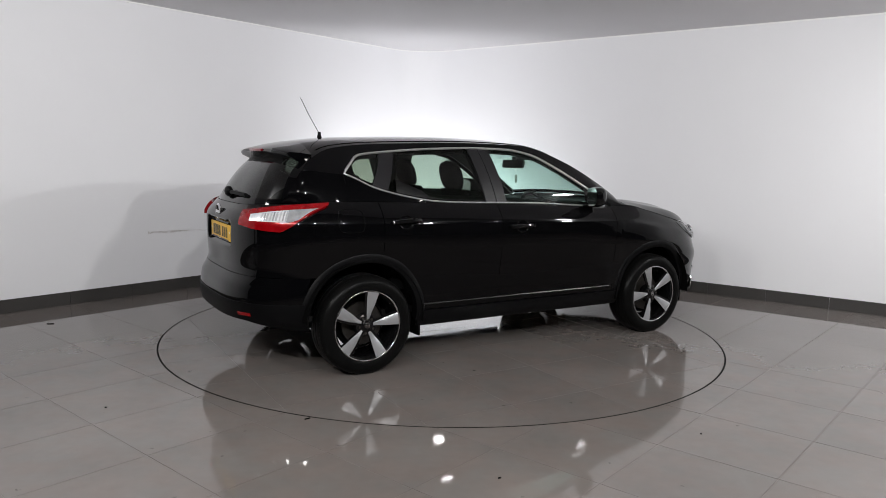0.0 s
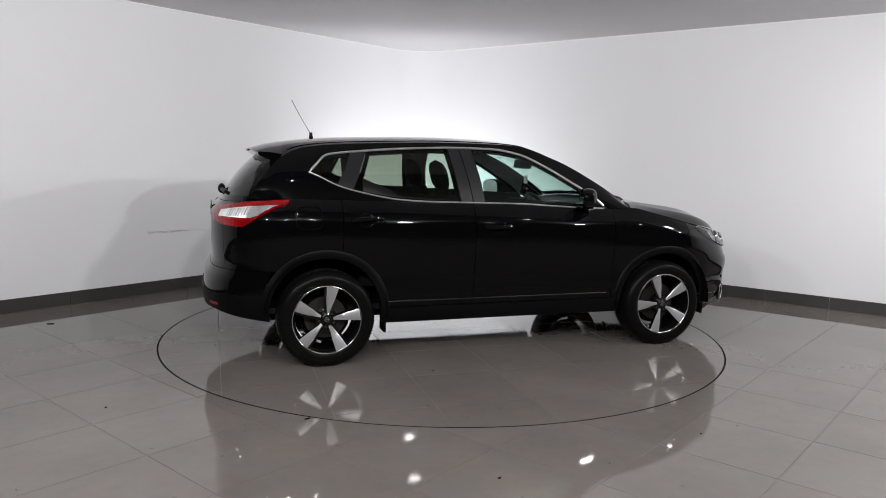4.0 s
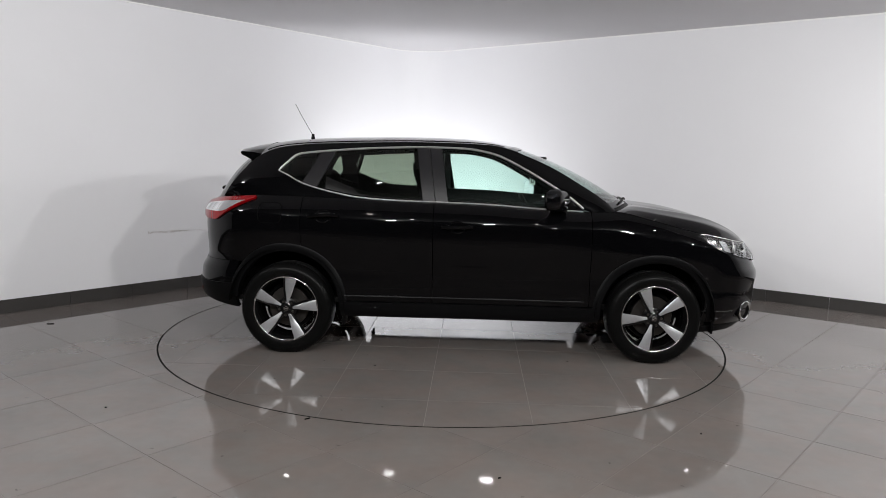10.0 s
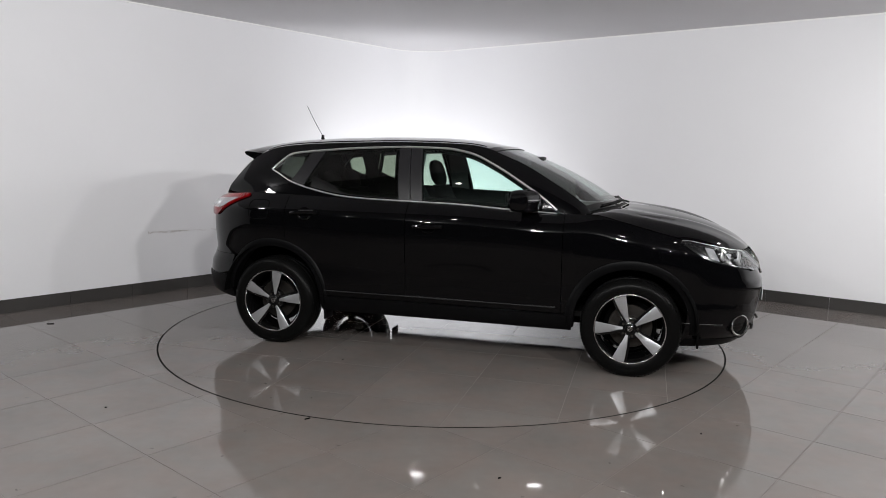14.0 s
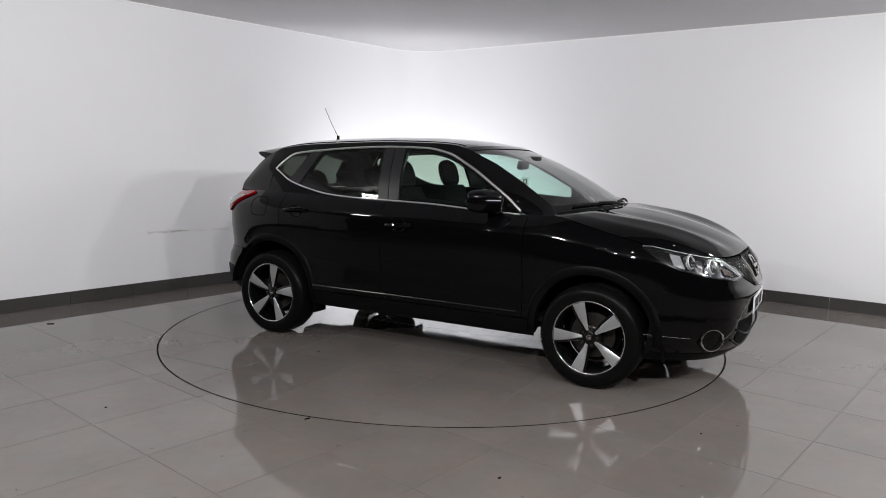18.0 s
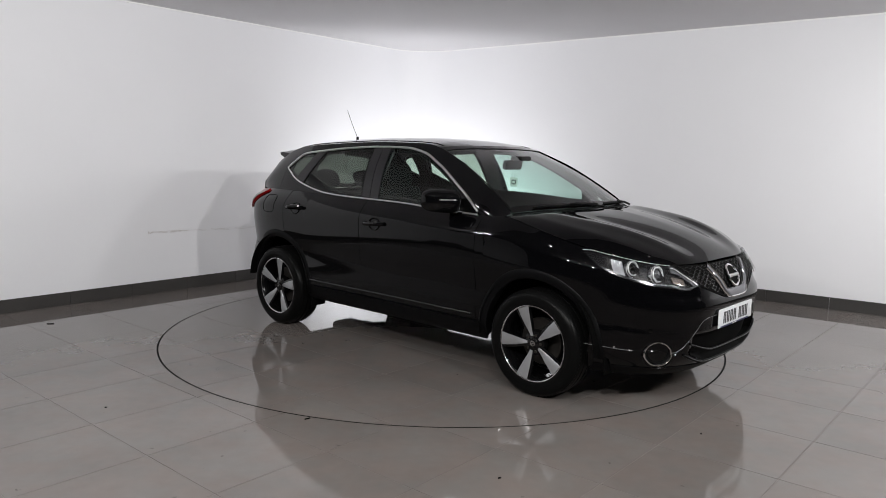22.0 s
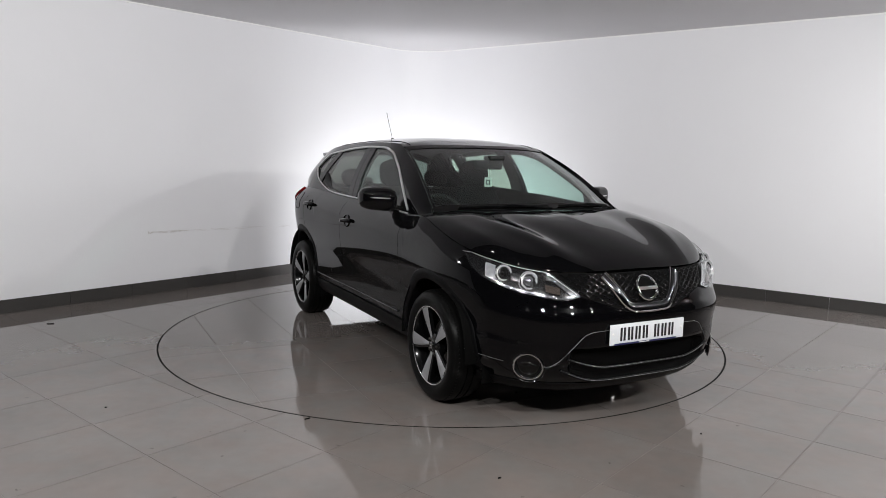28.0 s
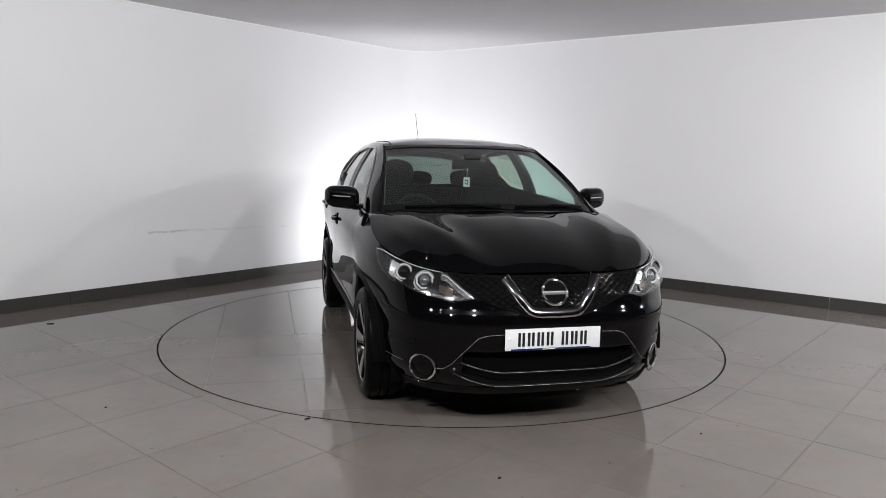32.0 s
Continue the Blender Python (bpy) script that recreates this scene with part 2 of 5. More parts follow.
# ---- the car: its lines in metres, x forward from midway between the axles ----
def spl(*pts):
    """A smooth curve through (x, y) knots."""
    xs = [p[0] for p in pts]
    ys = [p[1] for p in pts]
    n = len(xs)
    d = [(ys[i + 1] - ys[i]) / (xs[i + 1] - xs[i]) for i in range(n - 1)]
    m = [d[0]] + [0 if d[i - 1] * d[i] <= 0 else 2 * d[i - 1] * d[i] / (d[i - 1] + d[i]) for i in range(1, n - 1)] + [d[-1]]

    def f(x):
        x = min(max(x, xs[0]), xs[-1])
        i = 0
        while i < n - 2 and x > xs[i + 1]:
            i += 1
        h = xs[i + 1] - xs[i]
        t = (x - xs[i]) / h
        return ((2 * t ** 3 - 3 * t * t + 1) * ys[i] + (t ** 3 - 2 * t * t + t) * h * m[i] + (3 * t * t - 2 * t ** 3) * ys[i + 1] + (t ** 3 - t * t) * h * m[i + 1])
    return f


HUB_F, HUB_R, HUB_Z = 1.325, -1.325, 0.330
XF0, XR0 = 1.25, -1.25                       # where the ends start to curve round
half_width = spl((-2.2, 0.855), (-1.7, 0.864), (-1.2, 0.886), (-0.4, 0.900), (0.5, 0.900), (1.2, 0.888), (1.7, 0.874), (2.3, 0.855))
nose_x = spl((0.15, 1.98), (0.215, 2.085), (0.27, 2.148), (0.34, 2.186), (0.45, 2.200), (0.54, 2.202), (0.605, 2.212), (0.64, 2.210), (0.69, 2.188), (0.75, 2.168), (0.82, 2.125), (0.87, 2.085), (1.1, 1.9))
nose_n = spl((0.2, 3.0), (0.45, 3.3), (0.6, 3.3), (0.8, 3.05), (1.1, 3.0))
tail_x = spl((0.15, -1.98), (0.25, -2.06), (0.36, -2.115), (0.48, -2.13), (0.58, -2.12), (0.645, -2.085), (0.70, -2.066), (0.90, -2.075), (1.0, -2.075), (1.06, -2.05), (1.1, -2.01), (1.2, -1.93))
tail_n = spl((0.2, 3.0), (0.5, 3.4), (1.0, 3.3), (1.2, 3.0))
shoulder_z = spl((-2.1, 1.00), (-1.6, 1.01), (-1.0, 0.985), (0.0, 0.965), (0.9, 0.945), (1.5, 0.87), (2.2, 0.70))
under = spl((0.18, 0.115), (0.26, 0.085), (0.33, 0.045), (0.40, 0.026), (0.50, 0.020), (0.62, 0.024), (0.75, 0.010), (0.86, 0.002), (1.1, 0.0))
roof_z = spl((-1.80, 1.486), (-1.55, 1.540), (-1.32, 1.569), (-0.86, 1.591), (-0.50, 1.599), (-0.17, 1.595), (0.06, 1.580), (0.33, 1.535))
top_side = spl((-2.1, 1.100), (-1.8, 1.125), (-1.5, 1.145), (-0.80, 1.130), (-0.59, 1.124), (0.10, 1.108), (0.47, 1.086), (0.82, 1.074), (1.03, 1.080), (1.25, 1.035), (1.5, 0.972), (1.684, 0.930), (1.80, 0.905), (1.94, 0.872), (2.04, 0.853), (2.10, 0.846))


inset = spl((-2.1, 0.09), (-1.2, 0.098), (0.7, 0.098), (1.0, 0.085), (1.3, 0.060), (1.7, 0.040), (2.2, 0.03))


HAUNCH = ((1.38, 0.785, 0.40, 0.12, 0.027), (-1.45, 0.93, 0.46, 0.18, 0.021), (0.05, 0.44, 0.80, 0.20, -0.016))


def pos(u, z):
    """A point of the right flank: u 0..1 round the nose, 1..2 along the side, 2..3 round the tail."""
    if u <= 1:
        p = max(u, 0.0) * math.pi / 2
        n = nose_n(z)
        x = XF0 + (nose_x(z) - XF0) * max(math.cos(p), 0) ** (2 / n)
        k = max(math.sin(p), 0) ** (2 / n)
    elif u <= 2:
        x, k = XF0 + (XR0 - XF0) * (u - 1), 1.0
    else:
        p = (3 - min(u, 3.0)) * math.pi / 2
        n = tail_n(z)
        x = XR0 + (tail_x(z) - XR0) * max(math.cos(p), 0) ** (2 / n)
        k = max(math.sin(p), 0) ** (2 / n)
    w = half_width(x)
    zs = shoulder_z(x)
    zt = top_side(x)
    if z < zs:
        w -= under(z * 0.965 / zs if z > 0.5 else z)
    else:
        t = (z - zs) / max(zt - zs, 0.02)
        w -= inset(x) * min(t, 1.6) ** 1.7
    for cx, cz, sx, sz, h in HAUNCH:
        w += h * math.exp(-((x - cx) / sx) ** 2 - ((z - cz) / sz) ** 2)
    return Vector((x, -w * k, z))


def ux(x, z):
    """u at which the flank at height z stands at x."""
    if x > XF0:
        c = min((x - XF0) / (nose_x(z) - XF0), 1.0)
        return math.acos(min(c ** (nose_n(z) / 2), 1)) / (math.pi / 2)
    if x < XR0:
        c = min((x - XR0) / (tail_x(z) - XR0), 1.0)
        return 3 - math.acos(min(c ** (tail_n(z) / 2), 1)) / (math.pi / 2)
    return 1 + (XF0 - x) / (XF0 - XR0)


def uy(y, z, rear=False):
    """u at which the nose (or tail) at height z stands y metres out."""
    lo, hi = (2.0, 3.0) if rear else (0.0, 1.0)
    for _ in range(30):
        mid = (lo + hi) / 2
        if (-pos(mid, z).y < y) != rear:
            lo = mid
        else:
            hi = mid
    return (lo + hi) / 2


def u_top(u):
    """Height of the body side's upper edge at u."""
    z = 0.9
    for _ in range(12):
        z = 0.5 * z + 0.5 * top_side(pos(u, z).x)
    return z


def normal(u, z):
    a = pos(min(u + 0.004, 3), z) - pos(max(u - 0.004, 0), z)
    b = pos(u, z + 0.004) - pos(u, z - 0.004)
    n = a.cross(b)
    n.normalize()
    ref = Vector((0.25 * (1 if u < 1 else -1 if u > 2 else 0), -1, 0)) if 0.25 < u < 2.75 else Vector((1 if u < 1 else -1, -0.05, 0))
    return n if n.dot(ref) > 0 else -n


def off(u, z, d):
    return pos(u, z) + normal(u, z) * d


def sheet(bm, rows, close=False):
    """Quads over a grid of points."""
    vs = [[bm.verts.new(p) for p in r] for r in rows]
    for i in range(len(vs) - 1):
        for j in range(len(vs[0]) - 1):
            try:
                bm.faces.new((vs[i][j], vs[i][j + 1], vs[i + 1][j + 1], vs[i + 1][j]))
            except ValueError:
                pass
    return vs


def thick(bm, d):
    """Folds the rims of a sheet inwards, so that it reads as a panel with thickness."""
    bmesh.ops.remove_doubles(bm, verts=bm.verts, dist=0.0004)
    bmesh.ops.recalc_face_normals(bm, faces=bm.faces)
    bm.normal_update()
    key = lambda v: (round(v.co.x, 5), round(v.co.y, 5), round(v.co.z, 5))
    facing = {key(v): v.normal.copy() for v in bm.verts if v.is_boundary}
    r = bmesh.ops.extrude_edge_only(bm, edges=[e for e in bm.edges if e.is_boundary])
    for v in r["geom"]:
        if isinstance(v, bmesh.types.BMVert):
            n = facing.get(key(v), Vector((0, 0, 1)))
            if n.dot(Vector((0.7 * v.co.x, 0, 0.7)) - v.co) < 0:
                n = -n
            v.co += n * d


def mirrored(bm):
    b2 = bm.copy()
    bmesh.ops.scale(b2, vec=(1, -1, 1), verts=b2.verts)
    bmesh.ops.reverse_faces(b2, faces=b2.faces)
    return b2


def both(name, bm, material, parent, label="", sharp=40.0):
    """A part on the right side and its twin on the left."""
    b2 = mirrored(bm)
    a = part(name, bm, material, parent, label, sharp=sharp)
    b = part(name, b2, material, parent, label, sharp=sharp)
    return a, b


def patch(us, zlo, zhi, rows=8, d=0.0):
    """A grid of points on the flank between two heights that may vary with u."""
    grid = []
    for u in us:
        a, b = zlo(u), zhi(u)
        grid.append([off(u, a + (b - a) * k / rows, d) for k in range(rows + 1)])
    return grid


def span(a, b, n):
    return [a + (b - a) * i / n for i in range(n + 1)]


def tube(bm, pts, r, n=6, closed=False, flat=1.0):
    """A round or flattened bead along a line of points."""
    rings = []
    m = len(pts)
    for i, p in enumerate(pts):
        p = Vector(p)
        a = Vector(pts[(i - 1) % m] if closed or i > 0 else pts[0])
        b = Vector(pts[(i + 1) % m] if closed or i < m - 1 else pts[-1])
        t = (b - a).normalized()
        s = t.cross(Vector((0, 0, 1)))
        if s.length < 1e-3:
            s = t.cross(Vector((0, 1, 0)))
        s.normalize()
        w = s.cross(t)
        rings.append([bm.verts.new(p + (s * math.cos(2 * math.pi * k / n) + w * math.sin(2 * math.pi * k / n) * flat) * r) for k in range(n)])
    for i in range(m if closed else m - 1):
        a, b = rings[i], rings[(i + 1) % m]
        for k in range(n):
            bm.faces.new((a[k], a[(k + 1) % n], b[(k + 1) % n], b[k]))
    if not closed:
        bm.faces.new(rings[0][::-1])
        bm.faces.new(rings[-1])
    bmesh.ops.recalc_face_normals(bm, faces=bm.faces)


def lathe(bm, prof, n=48, m=None):
    """Turns a profile of (radius, y) round the y axis."""
    rings = [[bm.verts.new((r * math.cos(2 * math.pi * k / n), y, r * math.sin(2 * math.pi * k / n))) for k in range(n)] for r, y in prof]
    for a, b in zip(rings, rings[1:]):
        for k in range(n):
            bm.faces.new((a[k], a[(k + 1) % n], b[(k + 1) % n], b[k]))
    vs = [v for r in rings for v in r]
    if m is not None:
        bmesh.ops.transform(bm, matrix=m, verts=vs)
    return vs


car = new("car")
tagged(car, "black five-door crossover car with alloy wheels on the turntable", "car")
ARCH = 0.392
ARCH_Z = {}
for hx, up in ((HUB_F, 0.022), (HUB_R, 0.040)):
    ARCH_Z[hx] = HUB_Z + up


def arch_z(x):
    """Lower edge of the panels: the sill line, or the wheel arch above it."""
    z = 0.40 if -1.7 < x < 1.7 else 0.27
    for hx in (HUB_F, HUB_R):
        d = abs(x - hx)
        if d < ARCH:
            z = max(z if d < 0.3 else 0.27, ARCH_Z[hx] + math.sqrt(ARCH * ARCH - d * d))
    return z


def panel(name, us, zlo, zhi, rows=16, material=PAINT, fold=0.012, label="", d=0.0):
    bm = bmesh.new()
    sheet(bm, patch(us, zlo, zhi, rows, d))
    thick(bm, fold)
    return both(name, bm, material, car, label)


def us_between(x0, x1, n):
    """Columns along the flank, closer where an arch edge stands steep."""
    xs = set(span(x0, x1, n))
    for hx in (HUB_F, HUB_R):
        for k in range(33):
            x = hx + ARCH * math.cos(math.pi * k / 32) * 0.9995
            if min(x0, x1) < x < max(x0, x1):
                xs.add(x)
    return [ux(x, 0.75) for x in sorted(xs, reverse=True)]


G = 0.0022
low = lambda u: arch_z(pos(u, 0.75).x)
# wing, doors, rear quarter
panel("front_wing", us_between(1.665, 0.858 + G, 16), low, u_top)
fd = panel("front_door", us_between(0.858 - G, -0.265 + G, 22), low, u_top)
rd = panel("rear_door", us_between(-0.265 - G, -1.215 + G, 16), low, u_top)
U_TAIL = uy(0.60, 0.8, True)
BUMP_R = 0.66
panel("rear_quarter_panel", us_between(-1.215 - G, -1.66, 10) + span(ux(-1.66, 0.75), U_TAIL, 26)[1:], lambda u: max(low(u), BUMP_R + 0.003) if u > ux(-1.62, 0.75) else low(u), u_top)
# tailgate lower half, rear bumper, front bumper
bm = bmesh.new()
sheet(bm, patch(span(U_TAIL + 0.004, 3.0, 40), lambda u: BUMP_R + 0.003, u_top, 30))
for v in bm.verts:
    # the recess that holds the number plate
    e = min(max((0.315 - abs(v.co.y)) / 0.02, 0), 1) * min(max((v.co.z - 0.825) / 0.02, 0), 1) * min(max((0.995 - v.co.z) / 0.02, 0), 1)
    v.co.x += 0.032 * e
b2 = mirrored(bm)
me2 = bpy.data.meshes.new("tmp")
b2.to_mesh(me2)
bm.from_mesh(me2)
thick(bm, 0.012)
tailgate = part("tailgate", bm, PAINT, car)


def full_width(name, us, zlo, zhi, rows, material, parent=None, label="", d=0.0, fold=0.012):
    bm = bmesh.new()
    sheet(bm, patch(us, zlo, zhi, rows, d))
    b2 = mirrored(bm)
    me = bpy.data.meshes.new("tmp")
    b2.to_mesh(me)
    b2.free()
    bm.from_mesh(me)
    if fold:
        thick(bm, fold)
    return part(name, bm, material, parent or car, label)


bump_lo = lambda u: 0.325 + 0.060 * min(max((u - 2.25) / 0.4, 0), 1)
rear_bumper = full_width("rear_bumper", span(ux(HUB_R - ARCH - 0.004, 0.5), 3.0, 26), bump_lo, lambda u: BUMP_R, 12, PAINT)
front_bumper = full_width("front_bumper", span(0.0, ux(1.668, 0.7), 44), lambda u: 0.235, lambda u: u_top(u) - 0.004, 44, PAINT)


def intake(y, z):
    """How deep the lower air intake lies at y and z, 0 to 1."""
    lo = 0.287 + 0.075 * max(0, (abs(y) - 0.28) / 0.22) ** 1.3
    return min(max((0.475 - abs(y)) / 0.03, 0), 1) * min(max((z - lo) / 0.02, 0), 1) * min(max((0.470 - z) / 0.02, 0), 1)


for v in front_bumper.data.vertices:
    v.co.x -= 0.062 * intake(v.co.y, v.co.z)
full_width("lower_cladding", span(ux(HUB_R - ARCH - 0.004, 0.4), 3.0, 24), lambda u: bump_lo(u) - 0.006, lambda u: 0.495, 8, PLASTIC, rear_bumper, "textured black plastic lower bumper", 0.008)
full_width("lower_cladding", span(0.0, ux(HUB_F + ARCH, 0.35), 24), lambda u: 0.215, lambda u: 0.268, 4, PLASTIC, front_bumper, "textured black lower lip", 0.004)
# sill and arch cladding
bm = bmesh.new()
sheet(bm, patch(span(ux(HUB_F - ARCH, 0.3), ux(HUB_R + ARCH, 0.3), 24), lambda u: 0.284, lambda u: 0.392, 8, 0.010))
thick(bm, 0.02)
both("sill_cladding", bm, PLASTIC, car, "textured black plastic sill")
bm = bmesh.new()
tube(bm, [off(u, 0.437, 0.004) for u in span(ux(0.82, 0.4), ux(-0.90, 0.4), 24)], 0.006, 6)
both("sill_strip", bm, STRIP, car, "satin dark strip along the sill")
for hx in (HUB_F, HUB_R):
    rows = []
    for k in range(49):
        a = math.radians(-7 + (194 if hx > 0 else 183) * k / 48)
        row = []
        for r, d in ((ARCH - 0.012, -0.06), (ARCH - 0.012, 0.000), (ARCH - 0.006, 0.005), (ARCH + 0.044, 0.0055), (ARCH + 0.050, 0.0005)):
            x, z = hx + r * math.cos(a), ARCH_Z[hx] + r * math.sin(a)
            row.append(off(ux(x, max(z, 0.3)), z, d))
        rows.append(row)
    bm = bmesh.new()
    sheet(bm, rows)
    bmesh.ops.recalc_face_normals(bm, faces=bm.faces)
    both("wheel_arch_cladding", bm, PLASTIC, car, "textured black plastic wheel arch", sharp=50)
    # dark liner in the wheel well
    bm = bmesh.new()
    prof = [(ARCH + 0.03, -0.88), (ARCH + 0.03, -0.52), (0.02, -0.52)]
    rows = [[Vector((hx + r * math.cos(a), y, HUB_Z + 0.02 + r * math.sin(a))) for r, y in prof] for a in (math.radians(-4 + (188 if hx > 0 else 180) * k / 24) for k in range(25))]
    sheet(bm, rows)
    both("wheel_well_liner", bm, BLACK_GAP, car)
bm = bmesh.new()
box(bm, -1.75, 1.95, -0.50, 0.50, 0.255, 0.33, 0.03)
box(bm, -0.93, 0.93, -0.79, 0.79, 0.312, 0.36, 0.02)
box(bm, -1.85, -1.0, 0.12, 0.38, 0.22, 0.32, 0.05)
box(bm, -1.0, 0.9, -0.08, 0.08, 0.235, 0.30, 0.03)
box(bm, HUB_R - 0.04, HUB_R + 0.04, -0.7, 0.7, 0.25, 0.33, 0.02)
box(bm, HUB_F - 0.04, HUB_F + 0.04, -0.7, 0.7, 0.25, 0.33, 0.02)
part("underbody", bm, BLACK_GAP, car)

# ---- bonnet ----
COWL = spl((0.0, 1.225), (0.35, 1.19), (0.60, 1.105), (0.735, 1.03))
COWL_Z = spl((0.0, 1.118), (0.5, 1.112), (0.735, 1.092))
bonnet_z = spl((1.2, 1.121), (1.4, 1.108), (1.6, 1.075), (1.8, 1.022), (1.95, 0.965), (2.05, 0.910), (2.12, 0.852))
U_C = 0.46


def top_edge(u, d=0.0):
    p = pos(u, u_top(u))
    return Vector((p.x, p.y, p.z + 0.004))


def bonnet_point(a, b):
    """a 0..1 from the middle to the side, b 0..1 from the windscreen to the nose."""
    u_side = lambda t: ux(1.03, 1.07) + (U_C - ux(1.03, 1.07)) * t
    yy = 0.735 * a
    back = Vector((COWL(yy) + 0.02, -yy, COWL_Z(yy)))
    front = top_edge(U_C * a)
    side = top_edge(u_side(b))
    z00, z01 = COWL_Z(0), top_edge(0).z
    mid = Vector((COWL(0) + 0.02 + (top_edge(0).x - COWL(0) - 0.02) * b, 0, 0))
    mid.z = bonnet_z(mid.x)
    c00, c10 = Vector((COWL(0) + 0.02, 0, bonnet_z(COWL(0) + 0.02))), Vector((COWL(0.735) + 0.02, -0.735, COWL_Z(0.735)))
    c01, c11 = top_edge(0), top_edge(U_C)
    p = (back * (1 - b) + front * b) + (mid * (1 - a) + side * a) - (c00 * (1 - a) * (1 - b) + c10 * a * (1 - b) + c01 * (1 - a) * b + c11 * a * b)
    w = math.sin(math.pi * min(max(b, 0), 1)) ** 0.8
    p.z += 0.074 * w * (1 - a ** 8) * a ** 1.3
    ridge = 0.72 - 0.30 * b
    p.z += 0.014 * w * math.exp(-((a - ridge) / 0.10) ** 2) - 0.016 * w * math.exp(-((a - ridge + 0.22) / 0.13) ** 2)
    edge = 0.885 - 0.03 * b
    p.z += 0.0085 * w * (1 - 0.6 * b) * math.exp(-abs((a - edge) / 0.055) ** 1.6)
    return p


bm = bmesh.new()
half = [[bonnet_point(a, b) for b in span(0, 1, 30)] for a in span(0, 1, 44)]
sheet(bm, half)
sheet(bm, [[Vector((p.x, -p.y, p.z)) for p in r] for r in half])
thick(bm, 0.012)
bonnet = part("bonnet", bm, PAINT, car)

# ---- cabin: windscreen, roof, sides, rear window ----
edge_z = spl((-1.84, 1.13), (-1.72, 1.30), (-1.60, 1.425), (-1.45, 1.492), (-1.2, 1.522), (-0.8, 1.540), (-0.4, 1.550), (0.0, 1.545), (0.16, 1.536), (0.27, 1.512), (0.40, 1.463), (0.55, 1.400), (0.77, 1.277), (0.96, 1.155), (1.03, 1.098))
edge_y = spl((-1.84, 0.70), (-1.72, 0.64), (-1.6, 0.585), (-1.45, 0.555), (-1.0, 0.555), (-0.4, 0.575), (0.16, 0.585), (0.27, 0.595), (0.53, 0.635), (0.77, 0.69), (0.96, 0.722), (1.03, 0.735))


def side_point(x, z, d=0.0):
    """The cabin's right side at x and height z."""
    zb = top_side(x)
    yb = -pos(ux(x, zb), zb).y
    ze, ye = edge_z(x), edge_y(x)
    t = (z - zb) / max(ze - zb, 0.02)
    y = yb + (ye - yb) * t + 0.030 * math.sin(math.pi * min(max(t, 0), 1)) * min(1, (ze - zb) / 0.2)
    return Vector((x, -(y + d), z + 0.3 * d))


win_low = spl((-1.42, 1.325), (-1.36, 1.300), (-1.228, 1.236), (-1.0, 1.176), (-0.8, 1.143), (-0.59, 1.130), (0.10, 1.114), (0.47, 1.092), (0.82, 1.076))
win_top = spl((-1.42, 1.325), (-1.36, 1.384), (-1.302, 1.436), (-1.262, 1.449), (-1.077, 1.470), (-0.81, 1.492), (-0.6, 1.503), (-0.345, 1.511), (-0.06, 1.506), (0.143, 1.474), (0.35, 1.384), (0.554, 1.267), (0.714, 1.166), (0.82, 1.080))
COLS = sorted(set(span(-1.84, 1.03, 64) + span(-1.42, -1.2, 8)))
# painted rail above the windows and pillars
bm = bmesh.new()
rows = []
for x in COLS:
    z0 = win_top(x) if -1.42 < x < 0.82 else top_side(x) + 0.002
    z0 = min(z0, edge_z(x) - 0.002)
    rows.append([side_point(x, z0 + (edge_z(x) - z0) * k / 8) for k in range(9)])
sheet(bm, rows)
rows = []
for x in COLS:
    if -1.42 <= x <= -0.75:
        z0 = top_side(x) + 0.002
        rows.append([side_point(x, z0 + max(win_low(x) - z0, 0) * k / 5) for k in range(6)])
sheet(bm, rows)
bmesh.ops.remove_doubles(bm, verts=bm.verts, dist=0.0005)
bmesh.ops.recalc_face_normals(bm, faces=bm.faces)
both("cabin_side_frame", bm, PAINT, car)
# roof
bm = bmesh.new()
HEAD = lambda y: 0.335 - 0.075 * (y / 0.58) ** 2
rows = []
for i in range(41):
    t = i / 40
    row = []
    for j in range(21):
        s = j / 10 - 1
        x0 = HEAD(abs(s) * 0.58)
        x = x0 + (-1.60 - x0) * t
        ye, ze = edge_y(x), edge_z(x)
        zt = max(roof_z(x), ze)
        row.append(Vector((x, -s * ye, ze + (zt - ze) * (1 - abs(s) ** 2.6))))
    rows.append(row)
sheet(bm, rows)
bmesh.ops.recalc_face_normals(bm, faces=bm.faces)
roof = part("roof", bm, PAINT, car)
# windscreen
WS = []
for i in range(21):
    s = i / 10 - 1
    a = abs(s)
    yb = 0.722 * s
    bot = Vector((COWL(abs(yb)) - 0.012, -yb, COWL_Z(abs(yb)) + 0.004))
    yt = 0.582 * s
    xt = HEAD(abs(yt)) + 0.004
    ze, zt = edge_z(0.27), roof_z(xt)
    top = Vector((xt, -yt, ze + (zt - ze) * (1 - a ** 2.6) - 0.003))
    row = []
    for k in range(17):
        t = k / 16
        p = bot.lerp(top, t)
        w = math.sin(math.pi * t)
        row.append(p + Vector((0.45, 0, 0.85)) * 0.036 * w * (1 - 0.15 * a ** 4))
    WS.append(row)
bm = bmesh.new()
sheet(bm, WS)
bmesh.ops.recalc_face_normals(bm, faces=bm.faces)
windscreen = part("windscreen", bm, GLASS_W, car, "clear green-tinted windscreen")
